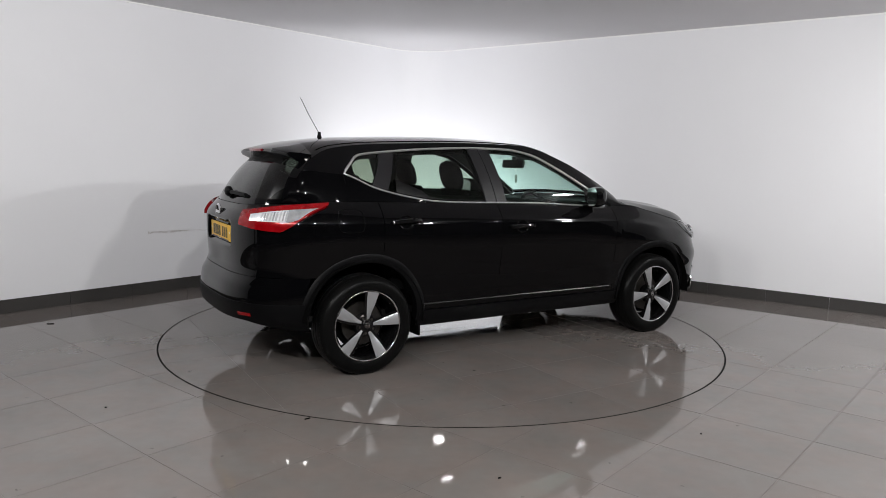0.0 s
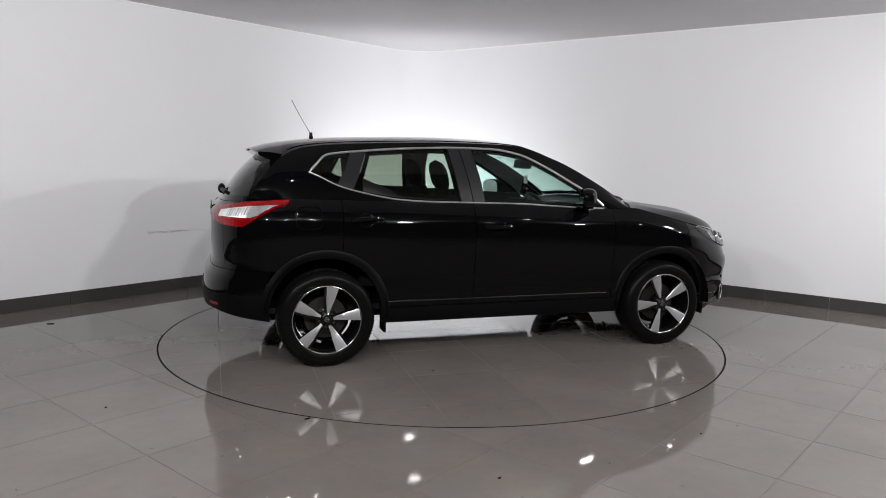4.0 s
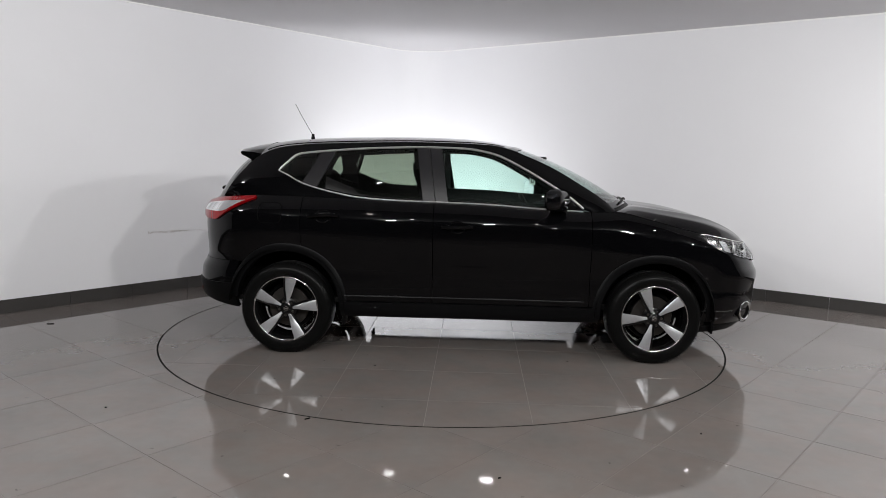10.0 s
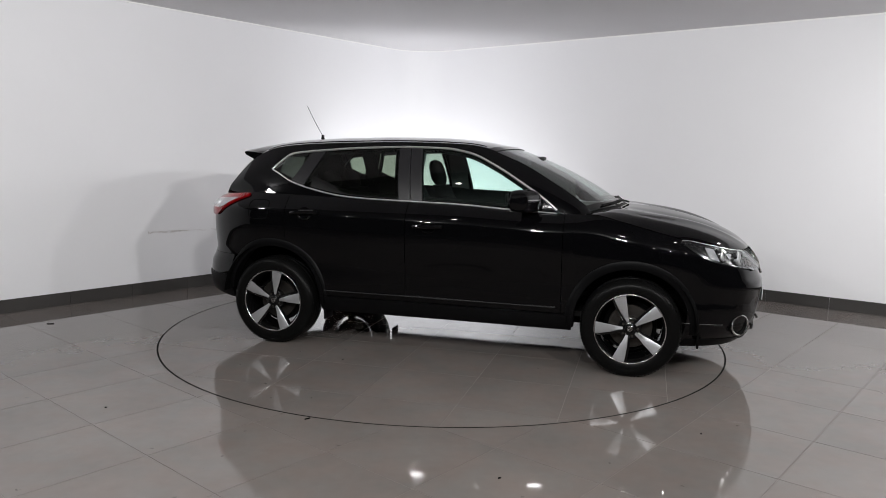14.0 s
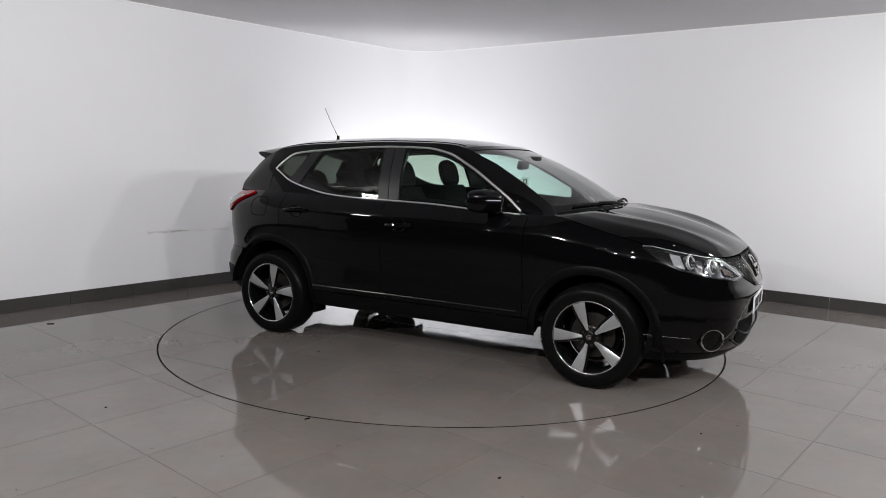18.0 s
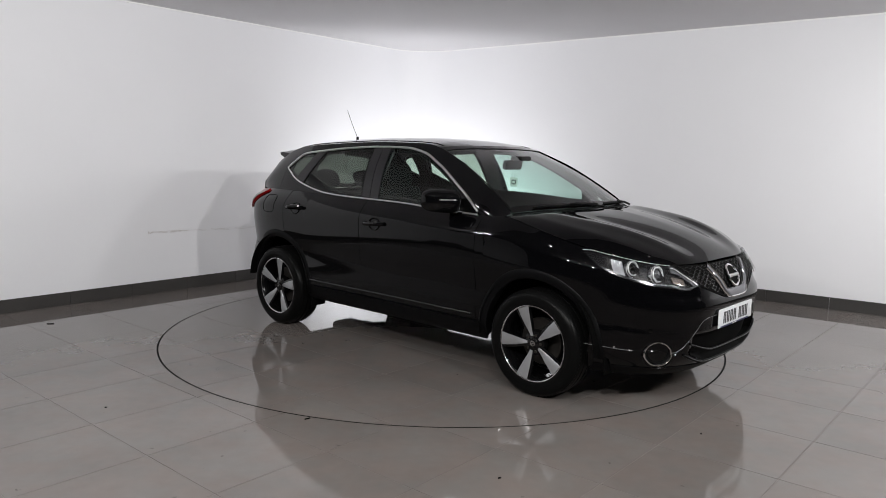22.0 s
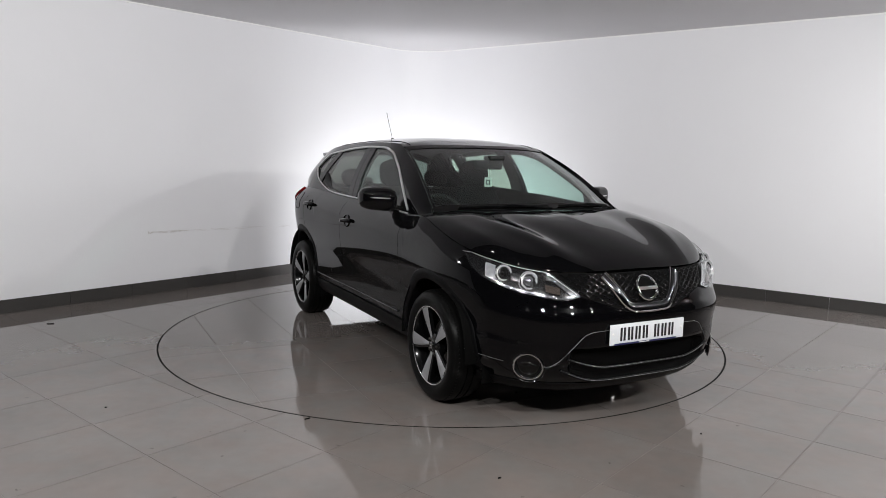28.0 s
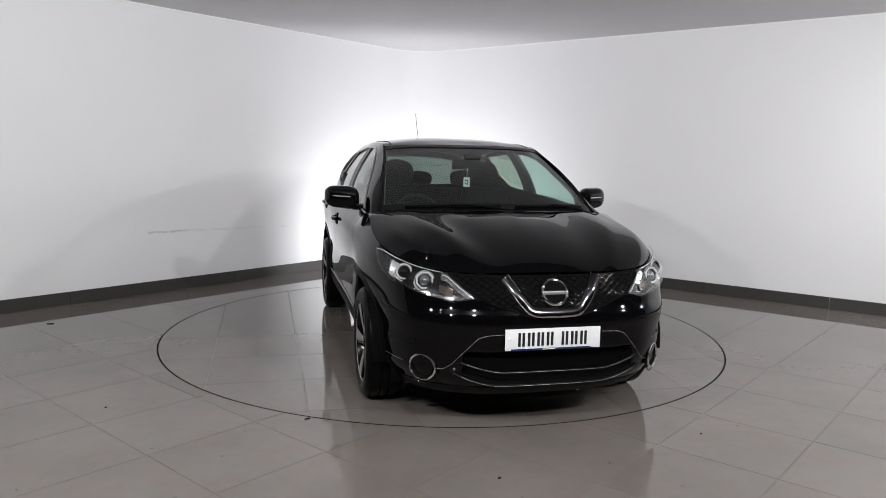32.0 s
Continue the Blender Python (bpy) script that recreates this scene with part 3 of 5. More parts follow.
# black band round the windscreen
bm = bmesh.new()
lift = Vector((0.0025, 0, 0.004))
sheet(bm, [[p + lift for p in r[:2]] for r in WS])
sheet(bm, [[p + lift for p in r[-2:]] for r in WS])
part("black_border", bm, GLOSS_BLACK, windscreen, "black ceramic border of the windscreen")
for side in (0, 1):
    bm = bmesh.new()
    r0, r1 = (WS[0], WS[1]) if side == 0 else (WS[-1], WS[-2])
    sheet(bm, [[p + lift, p.lerp(q, 0.14) + lift] for p, q in zip(r0, r1)])
    # the gap between the glass and the pillar
    part("pillar_trim", bm, GLOSS_BLACK, windscreen)
# pillars that close the gap between windscreen and cabin side
bm = bmesh.new()
rows = []
for k in range(17):
    p = WS[-1][k]
    rows.append([p, Vector((p.x - 0.008, p.y - 0.01, p.z + 0.008)), Vector((min(p.x - 0.02, 1.025), -edge_y(min(p.x - 0.02, 1.025)) - 0.002, edge_z(min(p.x - 0.02, 1.025))))])
sheet(bm, rows)
bmesh.ops.recalc_face_normals(bm, faces=bm.faces)
both("windscreen_pillar", bm, PAINT, car)
# rear window and the upper tailgate
RG = []
for i in range(21):
    s = i / 10 - 1
    a = abs(s)
    yb = 0.70 * s
    u = uy(max(abs(yb), 0.001), 1.12, True)
    p = pos(u, u_top(u))
    bot = Vector((p.x + 0.004, -yb, p.z + 0.002))
    ye, ze = edge_y(-1.6), edge_z(-1.6)
    top = Vector((-1.61, -s * ye, ze + (roof_z(-1.6) - ze) * (1 - a ** 2.6) - 0.004))
    RG.append([bot.lerp(top, k / 12) + Vector((-0.6, 0, 0.6)) * 0.045 * math.sin(math.pi * k / 12) for k in range(13)])
bm = bmesh.new()
sheet(bm, [r[1:] for r in RG[1:-1]])
bmesh.ops.recalc_face_normals(bm, faces=bm.faces)
rear_window = part("rear_window", bm, GLASS_T, car, "dark tinted rear window")
for rr in (RG[:2], RG[-2:]):
    bm = bmesh.new()
    sheet(bm, rr)
    part("tailgate_pillar", bm, PAINT, tailgate)
bm = bmesh.new()
sheet(bm, [r[:2] for r in RG])
part("window_ledge", bm, PAINT, tailgate)


# ---- side glass, chrome line, pillars ----
def pane(name, x0, x1, lean0, lean1, material):
    bm = bmesh.new()
    rows = []
    for t in span(0, 1, 18):
        row = []
        for k in range(7):
            v = k / 6
            x = (x0 + lean0 * (v - 0.5)) * (1 - t) + (x1 + lean1 * (v - 0.5)) * t
            x = min(max(x, -1.419), 0.819)
            row.append(side_point(x, win_low(x) + (win_top(x) - win_low(x)) * v, -0.010))
        rows.append(row)
    sheet(bm, rows)
    bmesh.ops.recalc_face_normals(bm, faces=bm.faces)
    both(name, bm, material, car)


pane("front_door_window", 0.818, -0.20, 0.0, -0.06, GLASS_F)
pane("rear_door_window", -0.37, -1.08, -0.06, 0.12, GLASS_R)
pane("quarter_window", -1.17, -1.418, 0.12, 0.0, GLASS_R)
# black border printed on the quarter window
bm = bmesh.new()
for v0, v1 in ((0.0, 0.13), (0.87, 1.0)):
    sheet(bm, [[side_point(x, win_low(x) + (win_top(x) - win_low(x)) * v, -0.006) for v in (v0, v1)] for x in span(-1.15, -1.40, 12)])
sheet(bm, [[side_point(x, win_low(x) + (win_top(x) - win_low(x)) * v, -0.007) for v in span(0, 1, 4)] for x in span(-1.345, -1.412, 4)])
both("window_border", bm, GLOSS_BLACK, car)


# black frames of the door windows, behind the glass
for a, b, la, lb in ((0.80, -0.215, 0.0, -0.06), (-0.365, -1.065, -0.06, 0.12)):
    bm = bmesh.new()
    xs = span(a + 0.5 * la, b + 0.5 * lb, 24)
    sheet(bm, [[side_point(x, max(win_top(x) - h, win_low(x)), -0.015) for h in (0.0, 0.016, 0.032)] for x in xs])
    sheet(bm, [[side_point(x, min(win_low(x) + h, win_top(x)), -0.015) for h in (0.0, 0.014)] for x in span(a - 0.5 * la, b - 0.5 * lb, 24)])
    edges = ((b, lb, 0.030),) if a > 0 else ((a, la, -0.042), (b, lb, 0.034))
    for x0, lean, w in edges:
        rows = []
        for v in span(0, 1, 6):
            xa = x0 + lean * (v - 0.5)
            rows.append([side_point(x, win_low(x) + (win_top(x) - win_low(x)) * v, -0.0155) for x in (xa, xa + w)])
        sheet(bm, rows)
    both("window_frame", bm, BLACK_GAP, car, "black window frame")


def pillar(name, x0, x1, l0, l1, d, material):
    bm = bmesh.new()
    rows = []
    for t in span(0, 1, 4):
        rows.append([side_point(x, win_low(x) + (win_top(x) - win_low(x)) * v, d) for v in span(0, 1, 6) for x in [(x0 + l0 * (v - 0.5)) * (1 - t) + (x1 + l1 * (v - 0.5)) * t]])
    sheet(bm, rows)
    thick(bm, 0.03)
    both(name, bm, material, car)


pillar("door_pillar", -0.195, -0.282, -0.06, -0.06, -0.002, PILLAR)
pillar("door_pillar", -0.288, -0.375, -0.06, -0.06, -0.002, PILLAR)
pillar("quarter_divider", -1.07, -1.18, 0.12, 0.12, -0.003, PILLAR)
line = [(x, win_low(x)) for x in span(0.80, -1.40, 60)]
bm = bmesh.new()
tube(bm, [side_point(x, z, 0.003) for x, z in line], 0.0062, 6)
both("chrome_window_trim", bm, SATIN, car, "bright chrome trim under the windows")
bm = bmesh.new()
tube(bm, [side_point(x, z + 0.003, 0.001) for x, z in [(x, win_top(x)) for x in span(-1.405, -1.25, 10) + span(-1.2, 0.80, 60)]], 0.0088, 6)
tube(bm, [side_point(-1.40, win_low(-1.40), 0.002), side_point(-1.418, 1.325, 0.002), side_point(-1.40, win_top(-1.40), 0.002)], 0.0066, 6)
both("chrome_window_trim", bm, SATIN, car, "bright chrome trim over the windows")


# ---- wheels ----
def make_wheel(name, m, turn):
    """A wheel with its outer face towards -y, hub at the origin."""
    wheel = new(name)
    wheel.parent = car
    wheel.matrix_basis = m
    R = 0.334
    bm = bmesh.new()
    lathe(bm, [(0.222, -0.012), (0.232, -0.018), (0.245, -0.024), (0.27, -0.030), (0.295, -0.028), (0.314, -0.018), (0.325, -0.004), (R, 0.02), (R + 0.001, 0.055), (R - 0.006, 0.057), (R - 0.006, 0.064), (R + 0.001, 0.066), (R + 0.002, 0.1), (R - 0.006, 0.102), (R - 0.006, 0.109), (R + 0.002, 0.111), (R, 0.15), (0.322, 0.185), (0.29, 0.205), (0.23, 0.19)], 64)
    for k in range(88):
        a = 2 * math.pi * k / 88
        box(bm, -0.0045, 0.0045, 0.003, 0.028, R - 0.014, R - 0.0022, 0, pose(0, 0, 0, 0, math.degrees(a)))
    for v in bm.verts:
        if v.co.z < -0.3275:
            v.co.z = -0.3275 - (v.co.z + 0.3275) * -0.25
    bmesh.ops.recalc_face_normals(bm, faces=bm.faces)
    part("tyre", bm, RUBBER, wheel, "black rubber tyre", sharp=50)
    bm = bmesh.new()
    lathe(bm, [(0.234, -0.010), (0.2390, -0.016), (0.2365, -0.0205), (0.2305, -0.0190), (0.227, -0.010)], 72)
    part("rim", bm, ALLOY_LIP, wheel, "machined bright rim edge", sharp=60)
    bm = bmesh.new()
    lathe(bm, [(0.224, -0.014), (0.214, 0.01), (0.206, 0.07), (0.204, 0.17), (0.226, 0.185)], 64)
    bmesh.ops.recalc_face_normals(bm, faces=bm.faces)
    part("barrel", bm, ALLOY_DARK, wheel)
    bm = bmesh.new()
    lathe(bm, [(0.0, -0.004), (0.026, -0.004), (0.028, -0.001), (0.034, 0.004), (0.060, 0.006), (0.074, 0.012), (0.08, 0.05), (0.0, 0.05)], 40)
    bmesh.ops.recalc_face_normals(bm, faces=bm.faces)
    part("hub", bm, ALLOY_DARK, wheel)
    for k in range(5):
        a = 90 + turn + 72 * k
        m2 = pose(0, 0, 0, 0, -a)
        # machined blade of the spoke, leaning to one side
        bm = bmesh.new()
        front, back = [], []
        for r, c, h, d in ((0.046, 0.000, 0.011, 0.004), (0.085, 0.003, 0.020, -0.001), (0.13, 0.005, 0.033, -0.008), (0.18, 0.006, 0.043, -0.014), (0.228, 0.006, 0.052, -0.017)):
            front.append([Vector((r, d, c - h)), Vector((r, d - 0.004, c + h * 0.28)), Vector((r, d + 0.002, c + h * 0.60))])
            back.append([Vector((r, d + 0.025, c - h * 1.05)), Vector((r, d + 0.03, c)), Vector((r, d + 0.025, c + h * 0.9))])
        sheet(bm, front)
        bmesh.ops.recalc_face_normals(bm, faces=bm.faces)
        part("spoke_face", bm, ALLOY, wheel, "machined bright spoke face", m=m2)
        bm = bmesh.new()
        rows = [[f[0] + Vector((0, 0.0008, 0)), Vector((f[1].x, f[1].y + 0.003, f[1].z)), f[2] + Vector((0, 0.0008, 0)), f[2] + Vector((0, 0.003, 0.016)), b[2], b[1], b[0], f[0] + Vector((0, 0.0008, 0))] for f, b in zip(front, back)]
        sheet(bm, rows)
        bmesh.ops.recalc_face_normals(bm, faces=bm.faces)
        part("spoke", bm, ALLOY_DARK, wheel, "black painted spoke", m=m2)
        bm = bmesh.new()
        lathe(bm, [(0.0, 0.0), (0.008, 0.0), (0.0095, 0.003), (0.0095, 0.02)], 6, pose(0.052 * math.cos(radians(36)), -0.002, 0.052 * math.sin(radians(36))))
        part("wheel_nut", bm, STEEL, wheel, m=m2)
    bm = bmesh.new()
    lathe(bm, [(0.0, -0.0065), (0.022, -0.006), (0.024, -0.003), (0.024, 0.0)], 28)
    part("centre_cap", bm, GLOSS_BLACK, wheel)
    bm = bmesh.new()
    lathe(bm, [(0.0125, -0.0068), (0.0125, -0.0085), (0.0165, -0.0085), (0.0165, -0.0068)], 24)
    box(bm, -0.019, 0.019, -0.0085, -0.0066, -0.003, 0.003)
    part("cap_ring", bm, CHROME, wheel)
    bm = bmesh.new()
    lathe(bm, [(0.06, 0.085), (0.145, 0.085), (0.147, 0.088), (0.147, 0.105), (0.06, 0.105)], 48)
    bmesh.ops.recalc_face_normals(bm, faces=bm.faces)
    part("brake_disc", bm, STEEL, wheel, "worn grey steel brake disc")
    bm = bmesh.new()
    lathe(bm, [(0.0, 0.125), (0.165, 0.125), (0.175, 0.118), (0.178, 0.14), (0.0, 0.14)], 36)
    bmesh.ops.recalc_face_normals(bm, faces=bm.faces)
    part("backing_plate", bm, BLACK_GAP, wheel)
    return wheel


w = [make_wheel("wheel", pose(HUB_R, -0.868, HUB_Z), -9)]
for hx, side, tr in ((HUB_F, -1, 14), (HUB_F, 1, 30), (HUB_R, 1, 5)):
    ww = copy_thing(w[0], Matrix())
    ww.parent = car
    ww.matrix_basis = pose(hx, side * 0.868, HUB_Z, 0, 0, 0 if side < 0 else 180)
    w.append(ww)
w[1].matrix_basis = pose(HUB_F, -0.868, HUB_Z)
for ob in w[1].children:
    if not ob.name.startswith("tyre"):
        ob.matrix_basis = pose(0, 0, 0, 0, -29) @ ob.matrix_basis


# ---- nose: grille, V bar, badge, plate, lamps ----
def nose(y, z, d=0.0):
    p = off(uy(abs(y), z), z, d)
    return Vector((p.x, p.y if y < 0 else -p.y, p.z))


def tail(y, z, d=0.0):
    p = off(uy(abs(y), z, True), z, d)
    return Vector((p.x, p.y if y < 0 else -p.y, p.z))


grille_low = spl((0.0, 0.640), (0.13, 0.648), (0.258, 0.685), (0.42, 0.742))
grille_side = lambda z: 0.42 + 0.125 * (z - 0.745) / 0.12
bm = bmesh.new()
rows = []
for s in span(-1, 1, 48):
    row = []
    for v in span(0, 1, 6):
        y = s * (0.420 + 0.118 * v)
        zt = u_top(uy(abs(y), 0.84)) + 0.002
        zl = grille_low(abs(s) * 0.42)
        row.append(nose(y, zl + (zt - zl) * v, 0.003))
    rows.append(row)
sheet(bm, rows)
grille = part("grille", bm, BLACK_GAP, car, "black honeycomb grille")
# honeycomb of flat cells, in bands from side to side
bm = bmesh.new()
mesh_top = lambda y: u_top(uy(abs(y), 0.84)) - 0.002
for r in range(15):
    z = 0.650 + 0.0155 * r
    run = []
    for k in range(-46, 47):
        y = 0.0118 * k if k else 1e-3
        zz = z + (0.0040 if (k // 2 + r) % 2 else -0.0040)
        ok = abs(y) < grille_side(zz) - 0.004 and grille_low(min(abs(y), 0.42)) + 0.004 < zz < mesh_top(y)
        if ok:
            run.append(nose(y, zz, 0.009))
        if (not ok or k == 46) and run:
            if len(run) > 1:
                tube(bm, run, 0.0019, 4)
            run = []
        if ok and k % 4 == (0 if r % 2 else 2) and zz + 0.0095 < mesh_top(y):
            tube(bm, [nose(y, zz, 0.008), nose(y, zz + 0.0078, 0.008)], 0.0019, 4)
part("grille_mesh", bm, GRILLE_MESH, grille, "black honeycomb mesh")


def ribbon(path, prof, m=12):
    """A profiled band on the nose along (y, z) knots; prof: pairs of offset across and outwards."""
    pts = []
    for (y0, z0), (y1, z1) in zip(path, path[1:]):
        pts += [(y0 + (y1 - y0) * k / m, z0 + (z1 - z0) * k / m) for k in range(m)]
    pts.append(path[-1])
    for _ in range(6):
        pts = [pts[0]] + [((a[0] + 2 * b[0] + c[0]) / 4, (a[1] + 2 * b[1] + c[1]) / 4) for a, b, c in zip(pts, pts[1:], pts[2:])] + [pts[-1]]
    rows = []
    for i, (y, z) in enumerate(pts):
        a, b = pts[max(i - 1, 0)], pts[min(i + 1, len(pts) - 1)]
        ty, tz = b[0] - a[0], b[1] - a[1]
        ln = math.hypot(ty, tz)
        ny, nz = -tz / ln, ty / ln
        rows.append([nose(y + ny * o if abs(y + ny * o) > 1e-4 else 1e-4, z + nz * o, d) for o, d in prof])
    return rows


V_PATH = [(-0.250, 0.838), (-0.180, 0.733), (-0.142, 0.688), (-0.11, 0.674), (0.0, 0.671), (0.11, 0.674), (0.142, 0.688), (0.180, 0.733), (0.250, 0.838)]
bm = bmesh.new()
sheet(bm, ribbon(V_PATH, [(-0.028, 0.000), (-0.026, 0.010), (-0.018, 0.015), (0.000, 0.017), (0.014, 0.014), (0.022, 0.009), (0.025, 0.000)], 8))
bmesh.ops.recalc_face_normals(bm, faces=bm.faces)
part("v_bar", bm, V_CHROME, grille, "dark chrome V-shaped grille bar", sharp=30)
for prof in ([(-0.0295, 0.004), (-0.0285, 0.014), (-0.0245, 0.0185), (-0.0205, 0.014)], [(0.0195, 0.009), (0.0225, 0.0145), (0.0260, 0.009), (0.0265, 0.002)]):
    bm = bmesh.new()
    sheet(bm, ribbon(V_PATH, prof, 8))
    bmesh.ops.recalc_face_normals(bm, faces=bm.faces)
    part("v_bar_edge", bm, CHROME, grille, "bright chrome edge")
badge_x = nose_x(0.768) + 0.018
badge_at = lambda z: nose_x(z) + 0.018
bm = bmesh.new()
tube(bm, [(badge_at(0.768 + 0.059 * math.sin(2 * math.pi * k / 40)), 0.066 * math.cos(2 * math.pi * k / 40), 0.768 + 0.059 * math.sin(2 * math.pi * k / 40)) for k in range(40)], 0.0084, 8, True)
part("badge_ring", bm, CHROME, grille, "chrome ring badge")
bm = bmesh.new()
box(bm, badge_x - 0.006, badge_x + 0.010, -0.068, 0.068, 0.760, 0.777, 0.004)
part("badge_bar", bm, SATIN, grille)
bm = bmesh.new()
lathe(bm, [(0.0, 0.0), (0.056, 0.0), (0.060, 0.008)], 40, pose(badge_x - 0.003, 0, 0.768, 0, 0, 90) @ pose(0, 0, 0, -22))
part("badge_back", bm, BLACK_GAP, grille)


def plate(parent, x, z, face, base, width=0.52, height=0.111, y0=0.0):
    """A number plate whose characters are plain bars."""
    bm = bmesh.new()
    box(bm, -0.003, 0.003, -width / 2, width / 2, -height / 2, height / 2, 0.0025)
    m = pose(x, y0, z, 0, 0, 0 if face > 0 else 180)
    pl = part("number_plate", bm, base, parent, "number plate with plain black bars", m=m)
    step = 0.0515
    y = -3.72 * step
    for k in range(7):
        yy = y + k * step + (0.030 if k > 3 else 0)
        for a, b in ((0.0, 0.0135), (0.0225, 0.036)):
            bm = bmesh.new()
            box(bm, 0.003, 0.0045, yy + a, yy + b, -0.035, 0.036)
            part("character_bar", bm, PLATE_INK, pl, smooth=False)
    bm = bmesh.new()
    box(bm, -0.002, 0.0045, -width * 0.44, width * 0.40, -height / 2 - 0.001, -height / 2 + 0.008)
    part("dealer_strip", bm, PLATE_BLUE, pl, "dark blue strip along the plate's foot", smooth=False)
    bm = bmesh.new()
    box(bm, 0.0045, 0.0052, -0.06, 0.01, -height / 2 + 0.001, -height / 2 + 0.005)
    part("small_print_bar", bm, PAPER, pl, smooth=False)
    for yy in (-width * 0.46, width * 0.46):
        bm = bmesh.new()
        lathe(bm, [(0.0, -0.003), (0.006, -0.002), (0.008, 0.0)], 12, pose(0.003, yy, 0.004, 0, 0, 90))
        part("screw_cap", bm, PAPER, pl)
    return pl


plate(car, 2.214, 0.537, 1, PLATE_W, y0=-0.014)


def lip(bm, knots, r, d):
    tube(bm, [nose(y, z, d) for y, z in knots], r, 6)


def arc(y1, z0, z1, n=28, flat=0.30):
    """A lip across the nose: level in the middle, rising to the ends."""
    return [(y if abs(y) > 1e-3 else 1e-3, z0 + (z1 - z0) * max(0, (abs(y) - flat * y1) / (y1 * (1 - flat))) ** 1.5) for y in span(-y1, y1, n)]


# lower air intake: dark opening, two ledges
bm = bmesh.new()
rows = []
for y in span(-0.47, 0.47, 36):
    zl = 0.284 + 0.075 * max(0, (abs(y) - 0.28) / 0.22) ** 1.3
    rows.append([nose(y if abs(y) > 1e-3 else 1e-3, zl + (0.468 - 0.03 * (abs(y) / 0.47) ** 4 - zl) * v, 0.0035) for v in span(0, 1, 16)])
sheet(bm, rows)
for v in bm.verts:
    v.co.x -= 0.056 * intake(v.co.y, v.co.z)
part("air_intake", bm, BLACK_GAP, front_bumper, "dark lower air intake")
for y1, z0, z1, r in ((0.49, 0.358, 0.414, 0.007), (0.515, 0.279, 0.350, 0.008)):
    bm = bmesh.new()
    lip(bm, arc(y1, z0, z1, flat=0.55), r, 0.004)
    part("intake_ledge", bm, PLASTIC, front_bumper)
    bm = bmesh.new()
    lip(bm, [(y, z + r * 0.75) for y, z in arc(y1, z0, z1, flat=0.55)[1:-1]], 0.0013, 0.012)
    part("ledge_edge", bm, LINE, front_bumper)
for sy in (-1, 1):
    bm = bmesh.new()
    lip(bm, [(sy * y, z) for y, z in ((0.262, 0.562), (0.36, 0.556), (0.405, 0.540), (0.47, 0.47), (0.53, 0.40), (0.565, 0.372), (0.59, 0.369))], 0.0014, 0.0012)
    part("bumper_crease", bm, LINE, front_bumper)
    # fog lamp
    cy, cz = sy * 0.655, 0.369
    fn = normal(uy(0.655, cz), cz)
    fn = Vector((fn.x, fn.y * -sy, 0)).normalized()
    mid, across = nose(cy, cz, 0.004), fn.cross(Vector((0, 0, 1)))

    def fog_point(k, size, drop, deep):
        a = 2 * math.pi * k / 36
        return mid + across * (0.077 * size * math.cos(a)) + Vector((0, 0, 0.066 * size * math.sin(a) - drop)) + fn * deep
    bm = bmesh.new()
    tube(bm, [fog_point(k, 1.0, 0, 0.003) for k in range(36)], 0.0065, 8, True)
    fog = part("fog_lamp", bm, CHROME, car, "fog lamp with a chrome ring")
    bm = bmesh.new()
    rims = [[bm.verts.new(fog_point(k, size, 0, deep)) for k in range(36)] for size, deep in ((1.08, -0.016), (0.99, 0.002), (0.72, -0.008))]
    for r0, r1 in zip(rims, rims[1:]):
        for k in range(36):
            bm.faces.new((r0[k], r0[(k + 1) % 36], r1[(k + 1) % 36], r1[k]))
    bmesh.ops.recalc_face_normals(bm, faces=bm.faces)
    part("fog_bezel", bm, BLACK_GAP, fog)
    bm = bmesh.new()
    c = bm.verts.new(mid + fn * 0.004)
    vs = [bm.verts.new(fog_point(k, 0.72, 0, -0.007)) for k in range(36)]
    for k in range(36):
        bm.faces.new((c, vs[k], vs[(k + 1) % 36]))
    bmesh.ops.recalc_face_normals(bm, faces=bm.faces)
    part("fog_lens", bm, GLOSS_BLACK, fog, "dark fog lamp lens")
    bm = bmesh.new()
    tube(bm, [fog_point(k, 1.10, 0.014, -0.004) for k in range(18, 37)], 0.004, 6)
    part("fog_lip", bm, GLOSS_BLACK, fog)
    bm = bmesh.new()
    lip(bm, [(sy * y, z) for y, z in ((0.742, 0.378), (0.78, 0.382), (0.81, 0.386), (0.832, 0.389))], 0.0014, 0.001)
    part("bumper_crease", bm, LINE, front_bumper)
    bm = bmesh.new()
    lathe(bm, [(0.0, -0.004), (0.011, -0.003), (0.012, 0.0)], 16, Matrix.Translation(nose(sy * 0.70, 0.50, 0.0015)) @ Vector((normal(uy(0.70, 0.50), 0.50).x, normal(uy(0.70, 0.50), 0.50).y * -sy, 0.0)).to_track_quat("-Y", "Z").to_matrix().to_4x4())
    part("parking_sensor", bm, GLOSS_BLACK, front_bumper)


